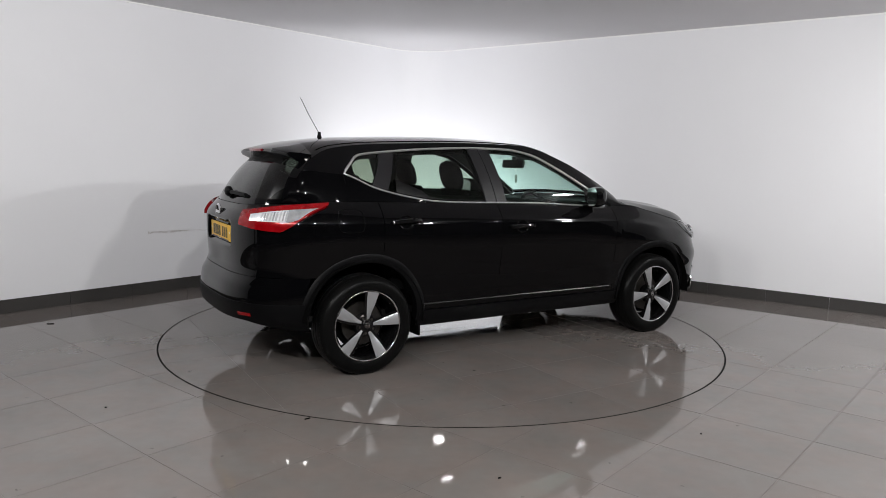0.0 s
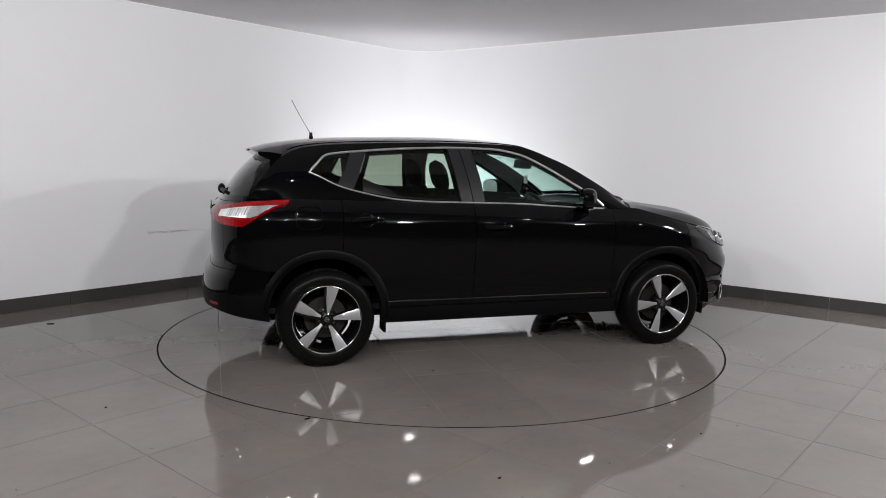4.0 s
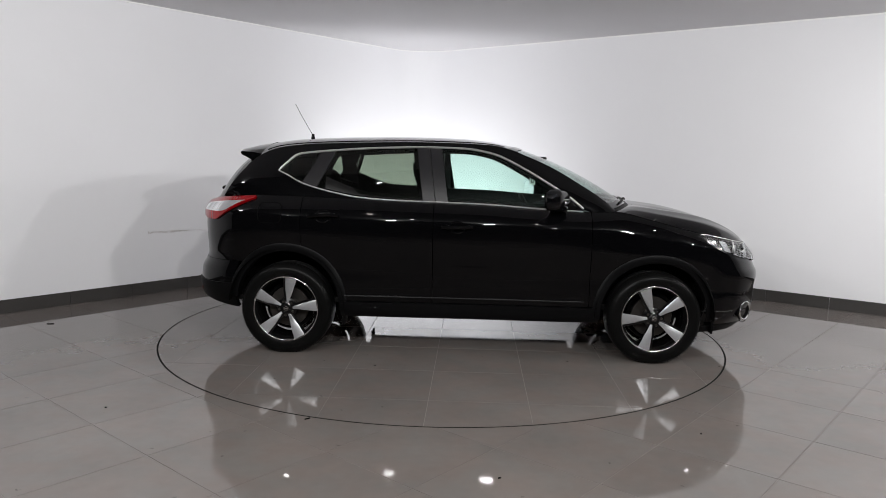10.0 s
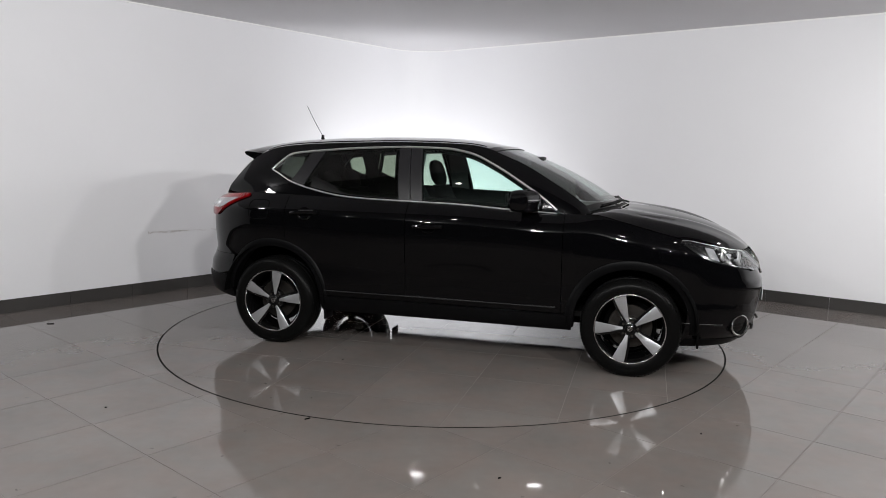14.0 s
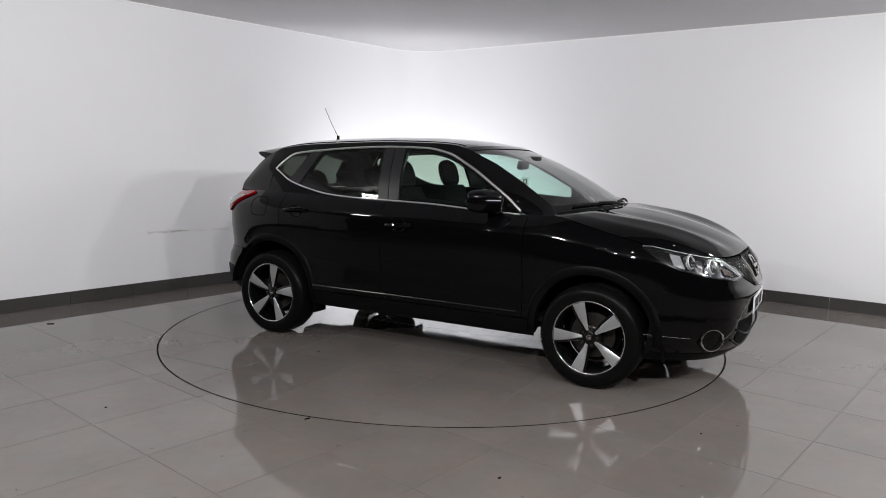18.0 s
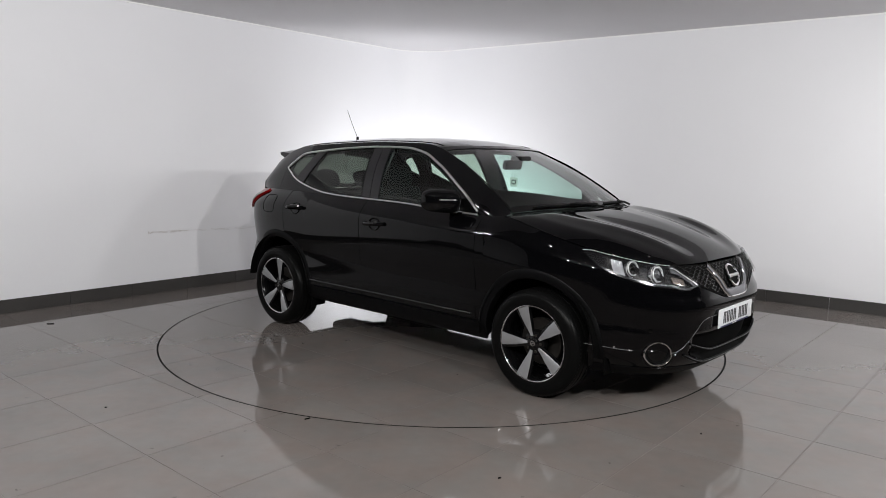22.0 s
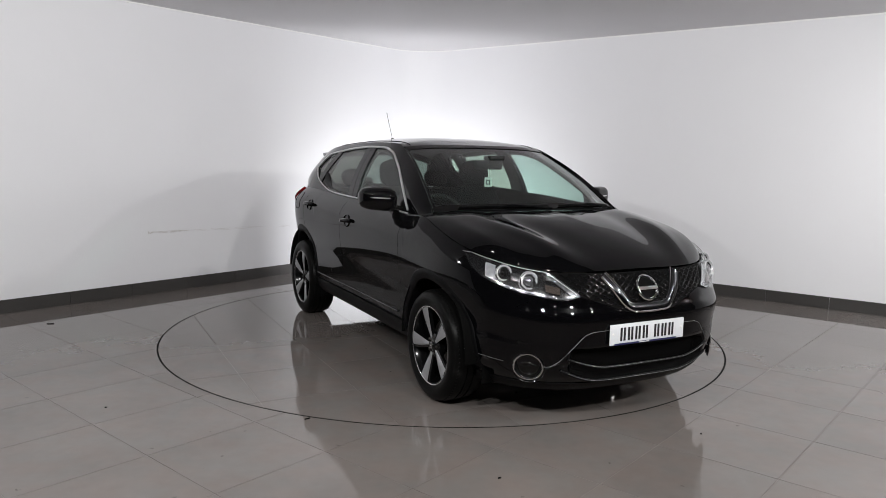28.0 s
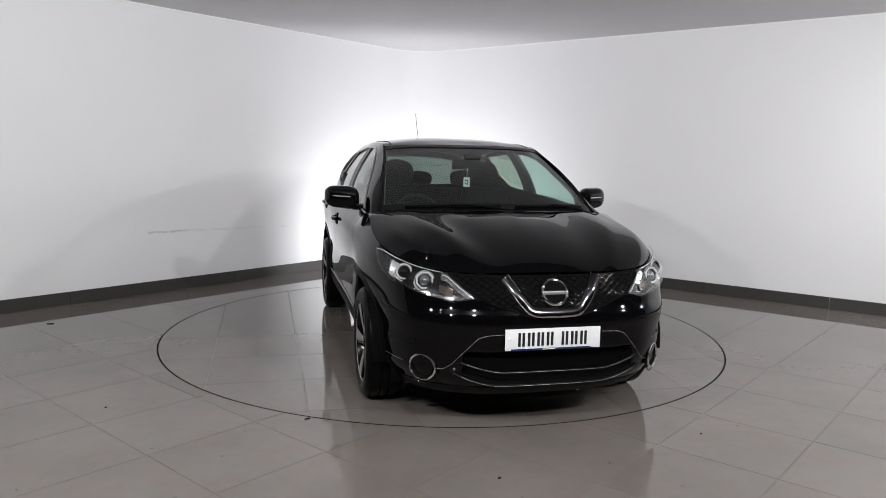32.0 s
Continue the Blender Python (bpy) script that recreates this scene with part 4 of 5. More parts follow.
# headlamps
U_HI, U_HT, U_HO = uy(0.418, 0.745), 0.358, ux(1.618, 0.925)
hl_low = spl((U_HI, 0.740), (0.300, 0.720), (0.389, 0.738), (0.515, 0.759), (0.598, 0.783), (0.674, 0.812), (0.73, 0.852), (U_HO, 0.922))
hl_edge = lambda u: 0.747 + (0.868 - 0.747) * (u - U_HI) / (U_HT - U_HI)
hl_up = lambda u: min(hl_edge(u), u_top(u) - 0.006) if u < U_HT else min(u_top(u) - 0.006, 0.9285)
us_h = span(U_HI, U_HT, 10) + span(U_HT, U_HO, 26)[1:]
for sy in (-1, 1):
    def flip(p):
        return p if sy < 0 else Vector((p.x, -p.y, p.z))

    def optic(name, us, zlo, zhi, d, material, label="", n=4):
        bm = bmesh.new()
        sheet(bm, [[flip(p) for p in r] for r in patch(us, zlo, zhi, n, d)])
        thick(bm, 0.004)
        return part(name, bm, material, lamp_ob, label)
    bm = bmesh.new()
    sheet(bm, [[flip(p) for p in r] for r in patch(us_h, hl_low, hl_up, 8, 0.002)])
    bmesh.ops.recalc_face_normals(bm, faces=bm.faces)
    lamp_ob = part("headlamp", bm, LAMP_DARK, car, "clear headlamp with two projector lenses")
    bm = bmesh.new()
    sheet(bm, [[flip(p) for p in r] for r in patch(us_h, hl_low, hl_up, 8, 0.024)])
    bmesh.ops.recalc_face_normals(bm, faces=bm.faces)
    part("lens_cover", bm, LENS, lamp_ob).visible_shadow = False
    optic("side_reflector", span(0.612, 0.666, 6), lambda u: hl_low(u) + 0.014, lambda u: hl_up(u) - 0.020, 0.007, LAMP_GREY, "bright reflector beside the outer projector")
    optic("bridge_reflector", span(0.485, 0.535, 6), lambda u: 0.800 + 0.2 * (u - 0.478), lambda u: 0.845, 0.006, DARK_CHROME)
    optic("chin_reflector", span(0.41, 0.60, 10), lambda u: hl_low(u) + 0.006, lambda u: hl_low(u) + 0.014, 0.008, DARK_CHROME)
    bm = bmesh.new()
    tube(bm, [flip(off(u, hl_up(u) - 0.004, 0.019)) for u in us_h[10:]], 0.0019, 6)
    part("upper_trim", bm, SATIN, lamp_ob, "bright line along the lamp's upper edge")
    # arrow of the daytime light: an upper arm down to the tip and a lower arm back
    optic("daytime_light", span(U_HI + 0.012, U_HT + 0.006, 12), lambda u: max(hl_up(u) - 0.040, hl_low(u) + 0.004), lambda u: hl_up(u) - 0.006, 0.014, LAMP_CLEAR, "silver arrow-shaped daytime light")
    optic("daytime_light", span(U_HI + 0.040, 0.385, 10), lambda u: hl_low(u) + 0.004, lambda u: min(hl_low(u) + 0.015, hl_up(u) - 0.010), 0.013, LAMP_CLEAR)
    optic("light_guide", span(U_HI + 0.022, U_HT, 10), lambda u: max(hl_up(u) - 0.018, hl_low(u) + 0.006), lambda u: hl_up(u) - 0.014, 0.017, RING_WHITE, "white light guide", 2)
    optic("indicator", span(0.305, 0.372, 6), lambda u: hl_low(u) + 0.028, lambda u: min(hl_up(u) - 0.046, hl_low(u) + 0.062), 0.010, AMBER, "pale amber indicator")
    for (pu, pz, pr) in ((0.570, 0.841, 0.036), (0.448, 0.811, 0.041)):
        c = flip(off(pu, pz, 0.006))
        aim = flip(normal(pu, pz))
        aim = (aim + Vector((1.6, 0, 0))).normalized()
        m = Matrix.Translation(c) @ aim.to_track_quat("-Y", "Z").to_matrix().to_4x4()
        bm = bmesh.new()
        lathe(bm, [(pr * 0.90, -0.004), (pr * 0.94, -0.012), (pr * 1.04, -0.016), (pr * 1.16, -0.013), (pr * 1.18, -0.009)], 8 if pr > 0.038 else 28, m @ pose(0, 0, 0, 0, 22.5))
        bmesh.ops.recalc_face_normals(bm, faces=bm.faces)
        part("projector_ring", bm, RING_WHITE, lamp_ob, "bright projector ring")
        bm = bmesh.new()
        lathe(bm, [(pr * 0.88, 0.004), (pr * 0.90, -0.006), (pr * 1.16, -0.011), (pr * 1.22, 0.002), (pr * 1.24, 0.018)], 8 if pr > 0.038 else 28, m @ pose(0, 0, 0, 0, 22.5))
        bmesh.ops.recalc_face_normals(bm, faces=bm.faces)
        part("projector_shroud", bm, DARK_CHROME, lamp_ob)
        bm = bmesh.new()
        lathe(bm, [(pr * 1.12, 0.020), (pr * 1.22, 0.004), (pr * 1.34, -0.006), (pr * 1.44, -0.010), (pr * 1.47, -0.006)], 28, m)
        for v in bm.verts:
            v.co += (c - v.co) * 0.12 * (1 if v.co.z > c.z else 0)
        bmesh.ops.recalc_face_normals(bm, faces=bm.faces)
        part("reflector_bowl", bm, WHITE_LENS, lamp_ob, "silver bowl behind the projector")
        bm = bmesh.new()
        lathe(bm, [(0.0, -0.016), (pr * 0.3, -0.015), (pr * 0.55, -0.009), (pr * 0.76, 0.001), (pr * 0.8, 0.008)], 24, m)
        bmesh.ops.recalc_face_normals(bm, faces=bm.faces)
        part("projector_lens", bm, GLOSS_BLACK if pr < 0.038 else LAMP_CLEAR, lamp_ob)
        bm = bmesh.new()
        lathe(bm, [(pr * 0.70, 0.0), (pr * 0.73, -0.007), (pr * 0.80, -0.006), (pr * 0.82, 0.004)], 24, m)
        bmesh.ops.recalc_face_normals(bm, faces=bm.faces)
        part("lens_rim", bm, DARK_CHROME, lamp_ob)

# ---- wipers and the black scuttle ----
bm = bmesh.new()
rows = []
for y in span(-0.73, 0.73, 28):
    rows.append([Vector((COWL(abs(y)) - 0.015, y, COWL_Z(abs(y)) + 0.004)), Vector((COWL(abs(y)) + 0.006, y, COWL_Z(abs(y)) - 0.006)), Vector((COWL(abs(y)) + 0.045, y, COWL_Z(abs(y)) - 0.004))])
sheet(bm, rows)
part("scuttle_panel", bm, PLASTIC, car, "black plastic panel below the windscreen")


def on_screen(y, t, d=0.012):
    """A point on the windscreen: y sideways, t up from its foot."""
    s = min(max(-y / 0.715, -1), 1) * 10 + 10
    i = min(int(s), 19)
    k = min(int(t * 16), 15)
    f, g = s - i, t * 16 - k
    a = WS[i]
    b = WS[i + 1]
    p = (a[k] * (1 - g) + a[k + 1] * g) * (1 - f) + (b[k] * (1 - g) + b[k + 1] * g) * f
    return p + Vector((0.45, 0, 0.9)) * d


for y0, y1 in ((0.62, 0.12), (0.02, -0.58)):
    bm = bmesh.new()
    yy = lambda t: y0 + (y1 - y0) * t
    ob_pts = [on_screen(yy(t), 0.020 + 0.030 * t * (1 - t), 0.014) for t in span(0, 1, 12)]
    tube(bm, ob_pts, 0.0075, 6)
    wiper = part("wiper", bm, PLASTIC, car, "black windscreen wiper")
    bm = bmesh.new()
    foot = Vector((COWL(abs(y0)) + 0.03, y0, COWL_Z(abs(y0)) + 0.012))
    tube(bm, [foot, foot.lerp(ob_pts[6], 0.5) + Vector((0.004, 0, 0.010)), ob_pts[6] + Vector((0.004, 0, 0.006))], 0.008, 6)
    part("wiper_arm", bm, PLASTIC, wiper)


# ---- door mirrors, handles, fuel flap, mud flaps ----
for sy in (-1, 1):
    bm = bmesh.new()
    rows = []
    for i in range(17):
        t = i / 16
        row = []
        wx = 0.082 * (1 - (2 * t - 1) ** 6 * 0.55) * (1.05 - 0.25 * t)
        hz = 0.080 * (1 - abs(2 * t - 1) ** 5 * 0.50) * (1.03 - 0.12 * t)
        for j in range(20):
            a = 2 * math.pi * j / 20
            ca, sa = math.cos(a), math.sin(a)
            ca = math.copysign(abs(ca) ** 0.7, ca)
            sa = math.copysign(abs(sa) ** 0.8, sa)
            row.append(Vector((0.632 - 0.085 * t + max(wx * ca, -0.048), sy * (0.820 + 0.222 * t), 1.155 + hz * sa + 0.012 * t)))
        rows.append(row + row[:1])
    sheet(bm, rows)
    for r in (rows[0], rows[-1]):
        bm.faces.new([bm.verts.new(p) for p in r[:-1]])
    bmesh.ops.remove_doubles(bm, verts=bm.verts, dist=0.0005)
    bmesh.ops.recalc_face_normals(bm, faces=bm.faces)
    mir = part("door_mirror", bm, PAINT, car, "gloss black door mirror")
    bm = bmesh.new()
    box(bm, 0.56, 0.68, min(sy * 0.76, sy * 0.87), max(sy * 0.76, sy * 0.87), 1.078, 1.118, 0.012)
    part("mirror_stalk", bm, GLOSS_BLACK, mir)
    bm = bmesh.new()
    tube(bm, [Vector((0.632 - 0.085 * t + 0.080 * (1 - (2 * t - 1) ** 4 * 0.75) * (1.05 - 0.25 * t), sy * (0.820 + 0.222 * t), 1.166 + 0.006 * t)) for t in span(0.25, 0.97, 10)], 0.0045, 6)
    part("indicator_strip", bm, SATIN, mir, "thin indicator strip")
    bm = bmesh.new()
    rows = []
    for t in span(0.08, 0.92, 8):
        hz = 0.082 * (1 - abs(2 * t - 1) ** 3.2 * 0.72) * 0.86
        xx = 0.632 - 0.085 * t - 0.050
        rows.append([Vector((xx, sy * (0.820 + 0.222 * t), 1.155 + v * hz + 0.012 * t)) for v in span(-1, 1, 4)])
    sheet(bm, rows)
    part("mirror_glass", bm, CHROME, mir)
    # black triangle at the foot of the windscreen pillar
    bm = bmesh.new()
    rows = []
    for x in span(0.60, 0.80, 6):
        rows.append([side_point(x, win_low(x) + (win_top(x) - win_low(x)) * v, 0.0015) for v in span(0, 1, 4)])
    sheet(bm, [[Vector((p.x, p.y * -sy, p.z)) for p in r] for r in rows])
    part("sail_panel", bm, GLOSS_BLACK, mir)
    for hx, hz, door in ((-0.092, 0.957, fd), (-1.052, 1.011, rd)):
        dd = door[0 if sy < 0 else 1]
        bm = bmesh.new()
        pts = [off(ux(hx + 0.105 * s, hz), hz + 0.004 * s, 0.008 + 0.026 * (1 - abs(s) ** 3)) for s in span(-1, 1, 12)]
        tube(bm, [Vector((p.x, p.y * -sy, p.z)) for p in pts], 0.0145, 8, flat=1.1)
        part("door_handle", bm, PAINT, dd, "gloss black door handle")
        bm = bmesh.new()
        c = off(ux(hx, hz), hz, 0.0012)
        ring = [off(ux(hx + 0.056 * math.cos(2 * math.pi * k / 28), hz), hz - 0.004 + 0.043 * math.sin(2 * math.pi * k / 28), 0.003) for k in range(28)]
        tube(bm, [Vector((p.x, p.y * -sy, p.z)) for p in ring], 0.0042, 8, True)
        part("handle_cup", bm, PAINT, dd)
        cv = bmesh.new()
        v0 = cv.verts.new(Vector((c.x, (c.y + 0.012) * -sy, c.z)))
        vs = [cv.verts.new(Vector((p.x, p.y * -sy, p.z))) for p in ring]
        for k in range(28):
            cv.faces.new((v0, vs[k], vs[(k + 1) % 28]))
        bmesh.ops.recalc_face_normals(cv, faces=cv.faces)
        part("handle_recess", cv, PAINT, dd)
for hx, sx in ((HUB_R, 1), (HUB_F, 1)):
    bm = bmesh.new()
    x = hx + (ARCH + 0.02 if hx < 0 else 0.44)
    box(bm, x - 0.008, x + 0.008, -0.84 if hx < 0 else -0.78, -0.70, 0.21, 0.36, 0.004)
    both("mud_flap", bm, BLACK_GAP, car)
# fuel flap: a rounded square shut line on the right rear wing
bm = bmesh.new()
cx, cz, hw, hh = -1.44, 1.025, 0.085, 0.072
ring = []
for k in range(40):
    a = 2 * math.pi * k / 40
    ca, sa = math.cos(a), math.sin(a)
    ring.append((cx + hw * math.copysign(abs(ca) ** 0.45, ca), cz + hh * math.copysign(abs(sa) ** 0.45, sa)))
tube(bm, [off(ux(x, z), z, 0.0006) for x, z in ring], 0.0022, 5, True)
part("fuel_flap", bm, BLACK_GAP, car, "rounded square fuel flap")

# ---- tail: lamps, spoiler, plate, wiper, aerial ----
U_T0, U_T1 = ux(-1.575, 1.10), uy(0.46, 1.03, True)
tl_up = spl((U_T0, 1.132), (U_T0 + 0.12, 1.122), (U_T0 + 0.3, 1.108), (U_T1, 1.072))
tl_lo = spl((U_T0, 1.118), (U_T0 + 0.05, 1.088), (U_T0 + 0.10, 1.055), (U_T0 + 0.15, 1.018), (U_T0 + 0.2, 0.986), (U_T0 + 0.26, 0.960), (U_T0 + 0.4, 0.966), (U_T1, 0.990))
for sy in (-1, 1):
    def flip(p):
        return p if sy < 0 else Vector((p.x, -p.y, p.z))
    bm = bmesh.new()
    sheet(bm, [[flip(p) for p in r] for r in patch(span(U_T0, U_T1, 30), tl_lo, tl_up, 8, 0.016)])
    thick(bm, 0.02)
    tl = part("tail_lamp", bm, RED_LENS, car, "red tail lamp with a clear centre")
    bm = bmesh.new()
    mid_up = lambda u: tl_up(u) - 0.033
    mid_lo = lambda u: max(tl_lo(u) + 0.010, 1.016 + 0.05 * max(0, (U_T0 + 0.2 - u) / 0.2))
    sheet(bm, [[flip(p) for p in r] for r in patch(span(U_T0 + 0.06, U_T1 - 0.10, 20), lambda u: min(mid_lo(u), mid_up(u) - 0.002), mid_up, 4, 0.0185)])
    bmesh.ops.recalc_face_normals(bm, faces=bm.faces)
    part("clear_section", bm, CRYSTAL, tl, "clear silver section of the tail lamp")
    bm = bmesh.new()
    sheet(bm, [[flip(p) for p in r] for r in patch(span(U_T0 + 0.05, U_T0 + 0.22, 10), lambda u: min(mid_lo(u), mid_up(u) - 0.002), mid_up, 3, 0.0205)])
    bmesh.ops.recalc_face_normals(bm, faces=bm.faces)
    part("grey_wedge", bm, LAMP_GREY, tl, "silver grey wedge of the tail lamp")
    for k in range(9):
        ub = U_T0 + 0.215 + 0.022 * k
        bm = bmesh.new()
        sheet(bm, [[flip(p) for p in r] for r in patch(span(ub, ub + (0.009 if k % 3 else 0.013), 3), lambda u: mid_lo(u) + 0.006, lambda u: mid_up(u) - 0.006, 3, 0.0205)])
        thick(bm, 0.003)
        part("lamp_facet", bm, (WHITE_LENS, LAMP_GREY, RING_WHITE)[k % 3], tl)
    bm = bmesh.new()
    sheet(bm, [[flip(p) for p in r] for r in patch(span(uy(0.60, 0.36, True), uy(0.50, 0.36, True), 6), lambda u: 0.412, lambda u: 0.434, 2, 0.012)])
    part("rear_reflector", bm, RED_LENS, rear_bumper, "red reflector in the bumper")
bm = bmesh.new()
rows = []
for s in span(-1, 1, 24):
    a = abs(s)
    x0, x1 = -1.575, -1.795 + 0.045 * a ** 3
    ye0, ye1 = 0.555 * s, 0.545 * s
    z0 = edge_z(-1.575) + (roof_z(-1.575) - edge_z(-1.575)) * (1 - a ** 2.6) + 0.003
    z1 = 1.484 - 0.028 * a ** 3
    rows.append([Vector((x0, ye0, z0)), Vector((x0 * 0.5 + x1 * 0.5, (ye0 + ye1) / 2, (z0 + z1) / 2 + 0.006)), Vector((x1 + 0.012, ye1, z1 + 0.004)), Vector((x1, ye1, z1 - 0.004)), Vector((x1 + 0.010, ye1, z1 - 0.022)), Vector((x1 + 0.10, ye1, z1 - 0.045 - 0.02 * a)), Vector((x0 - 0.06, ye0, z0 - 0.09))])
sheet(bm, rows)
for r in (rows[0], rows[-1]):
    bm.faces.new([bm.verts.new(p) for p in r])
bmesh.ops.remove_doubles(bm, verts=bm.verts, dist=0.0005)
bmesh.ops.recalc_face_normals(bm, faces=bm.faces)
spoiler = part("roof_spoiler", bm, PAINT, car, "gloss black roof spoiler")
bm = bmesh.new()
box(bm, -1.802, -1.786, -0.14, 0.14, 1.463, 1.480, 0.004)
part("brake_light", bm, RED_LENS, spoiler, "red high brake light")
bm = bmesh.new()
box(bm, -0.006, 0.006, -0.29, 0.29, -0.065, 0.065, 0.005)
rp = part("plate_recess", bm, BLACK_GAP, tailgate, m=pose(-2.036, 0, 0.91, 0, 0))
plate(car, -2.050, 0.905, -1, PLATE_Y, 0.52)
bm = bmesh.new()
tube(bm, [(-2.064, 0.052 * math.cos(2 * math.pi * k / 32), 1.040 + 0.048 * math.sin(2 * math.pi * k / 32)) for k in range(32)], 0.008, 6, True)
box(bm, -2.071, -2.058, -0.058, 0.058, 1.030, 1.050, 0.003)
part("rear_badge", bm, CHROME, tailgate, "chrome ring badge")
bm = bmesh.new()
pw = [Vector((-1.975, 0.06, 1.170)), Vector((-1.985, -0.10, 1.178)), Vector((-1.960, -0.32, 1.170))]
tube(bm, pw, 0.014, 6)
bmesh.ops.create_uvsphere(bm, u_segments=14, v_segments=8, radius=0.048, matrix=Matrix.Translation((-1.985, 0.02, 1.178)) @ Matrix.Diagonal((0.6, 1.2, 0.8, 1)))
part("rear_wiper", bm, PLASTIC, tailgate, "black rear wiper")
bm = bmesh.new()
lathe(bm, [(0.0, 0.0), (0.012, 0.0), (0.012, 0.02), (0.019, 0.045), (0.024, 0.050)], 16, pose(-1.318, 0, 1.612, -90))
aerial = part("aerial", bm, PLASTIC, car, "thin black roof aerial")
bm = bmesh.new()
tube(bm, [(-1.322, 0, 1.605), (-1.40, 0, 1.735), (-1.462, 0, 1.852)], 0.0023, 6)
part("aerial_rod", bm, BLACK_GAP, aerial)
# roof ditch lines
for sy in (-1, 1):
    bm = bmesh.new()
    pts = []
    for x in span(0.24, -1.55, 40):
        s = 0.90
        pts.append((x, sy * s * edge_y(x), edge_z(x) + (roof_z(x) - edge_z(x)) * (1 - s ** 2.6) + 0.0005))
    tube(bm, pts, 0.0030, 6)
    part("roof_ditch_strip", bm, BLACK_GAP, roof)


# ---- cabin: seats, dashboard, steering wheel, linings ----
def seat(x, y, w, hr=True):
    st = new("front_seat")
    st.parent = car
    bm = bmesh.new()
    box(bm, x - 0.10, x + 0.42, y - w, y + w, 0.52, 0.68, 0.05)
    part("seat_cushion", bm, FABRIC, st)
    bm = bmesh.new()
    rows = []
    for t in span(0, 1, 10):
        xx = x - 0.06 - 0.22 * t
        zz = 0.60 + 0.60 * t
        ww = w * (1.0 - 0.30 * max(0, t - 0.55) / 0.45)
        row = []
        for k in range(20):
            a = 2 * math.pi * k / 20
            ca, sa = math.cos(a), math.sin(a)
            row.append(Vector((xx + 0.075 * math.copysign(abs(ca) ** 0.7, ca) * (1 - 0.35 * t), y + ww * math.copysign(abs(sa) ** 0.6, sa), zz)))
        rows.append(row + row[:1])
    sheet(bm, rows)
    bm.faces.new([bm.verts.new(p) for p in rows[-1][:-1]])
    bmesh.ops.remove_doubles(bm, verts=bm.verts, dist=0.001)
    bmesh.ops.recalc_face_normals(bm, faces=bm.faces)
    part("seat_back", bm, FABRIC, st)
    bm = bmesh.new()
    rest(bm, x - 0.315, y, 1.300, 0.140, 0.118)
    part("headrest", bm, FABRIC, st)
    for dy in (-0.05, 0.05):
        bm = bmesh.new()
        tube(bm, [(x - 0.28, y + dy, 1.14), (x - 0.31, y + dy, 1.24)], 0.007, 8)
        part("headrest_post", bm, STEEL, st)


def rest(bm, x, y, z, w, h):
    rows = []
    for t in span(-1, 1, 10):
        row = []
        f = max((1 - abs(t) ** 2.6) ** 0.42 if abs(t) < 1 else 0, 0.12)
        for k in range(18):
            a = 2 * math.pi * k / 18
            ca, sa = math.cos(a), math.sin(a)
            row.append(Vector((x + 0.055 * f * ca - 0.03 * t, y + w * (0.10 + 0.90 * f) * math.copysign(abs(sa) ** 0.75, sa), z + h * t)))
        rows.append(row + row[:1])
    sheet(bm, rows)
    for r in (rows[0], rows[-1]):
        bm.faces.new([bm.verts.new(p) for p in r[:-1]])
    bmesh.ops.remove_doubles(bm, verts=bm.verts, dist=0.001)
    bmesh.ops.recalc_face_normals(bm, faces=bm.faces)


for yy in (-0.37, 0.37):
    seat(-0.075, yy, 0.25)
bench = new("rear_bench")
bench.parent = car
bm = bmesh.new()
box(bm, -1.05, -0.55, -0.66, 0.66, 0.50, 0.68, 0.05)
part("bench_cushion", bm, FABRIC, bench)
bm = bmesh.new()
box(bm, -0.06, 0.06, -0.66, 0.66, 0.0, 0.58, 0.05, pose(-1.02, 0, 0.60, 0, -18))
part("bench_back", bm, FABRIC, bench)
for yy, hh in ((-0.42, 0.085), (0.0, 0.070), (0.42, 0.085)):
    bm = bmesh.new()
    rest(bm, -1.225, yy, 1.235, 0.12, hh)
    part("headrest", bm, FABRIC, bench)
bm = bmesh.new()
rows = []
for y in span(-0.74, 0.74, 20):
    a = abs(y)
    rows.append([Vector((0.50, y, 0.70)), Vector((0.47, y, 0.92)), Vector((0.52, y, 1.03 + 0.03 * math.exp(-((y + 0.37) / 0.18) ** 2))), Vector((0.66, y, 1.065)), Vector((COWL(min(a, 0.73)) - 0.03, y, COWL_Z(min(a, 0.73)) - 0.012))])
sheet(bm, rows)
dash = part("dashboard", bm, CABIN, car, "black dashboard")
bm = bmesh.new()
ring = []
mw = pose(0.46, -0.37, 1.0, 0, -26)
for k in range(36):
    a = 2 * math.pi * k / 36
    ring.append(mw @ Vector((0, 0.185 * math.cos(a), 0.185 * math.sin(a))))
tube(bm, ring, 0.016, 8, True)
sw = part("steering_wheel", bm, CABIN, car, "black steering wheel")
bm = bmesh.new()
for a in (200, 340, 270):
    tube(bm, [mw @ Vector((0.02, 0, 0)), mw @ Vector((0, 0.18 * math.cos(radians(a)), 0.18 * math.sin(radians(a))))], 0.018, 6)
bmesh.ops.create_uvsphere(bm, u_segments=14, v_segments=8, radius=0.07, matrix=mw @ Matrix.Diagonal((0.5, 1, 0.8, 1)))
part("wheel_hub", bm, CABIN, sw)
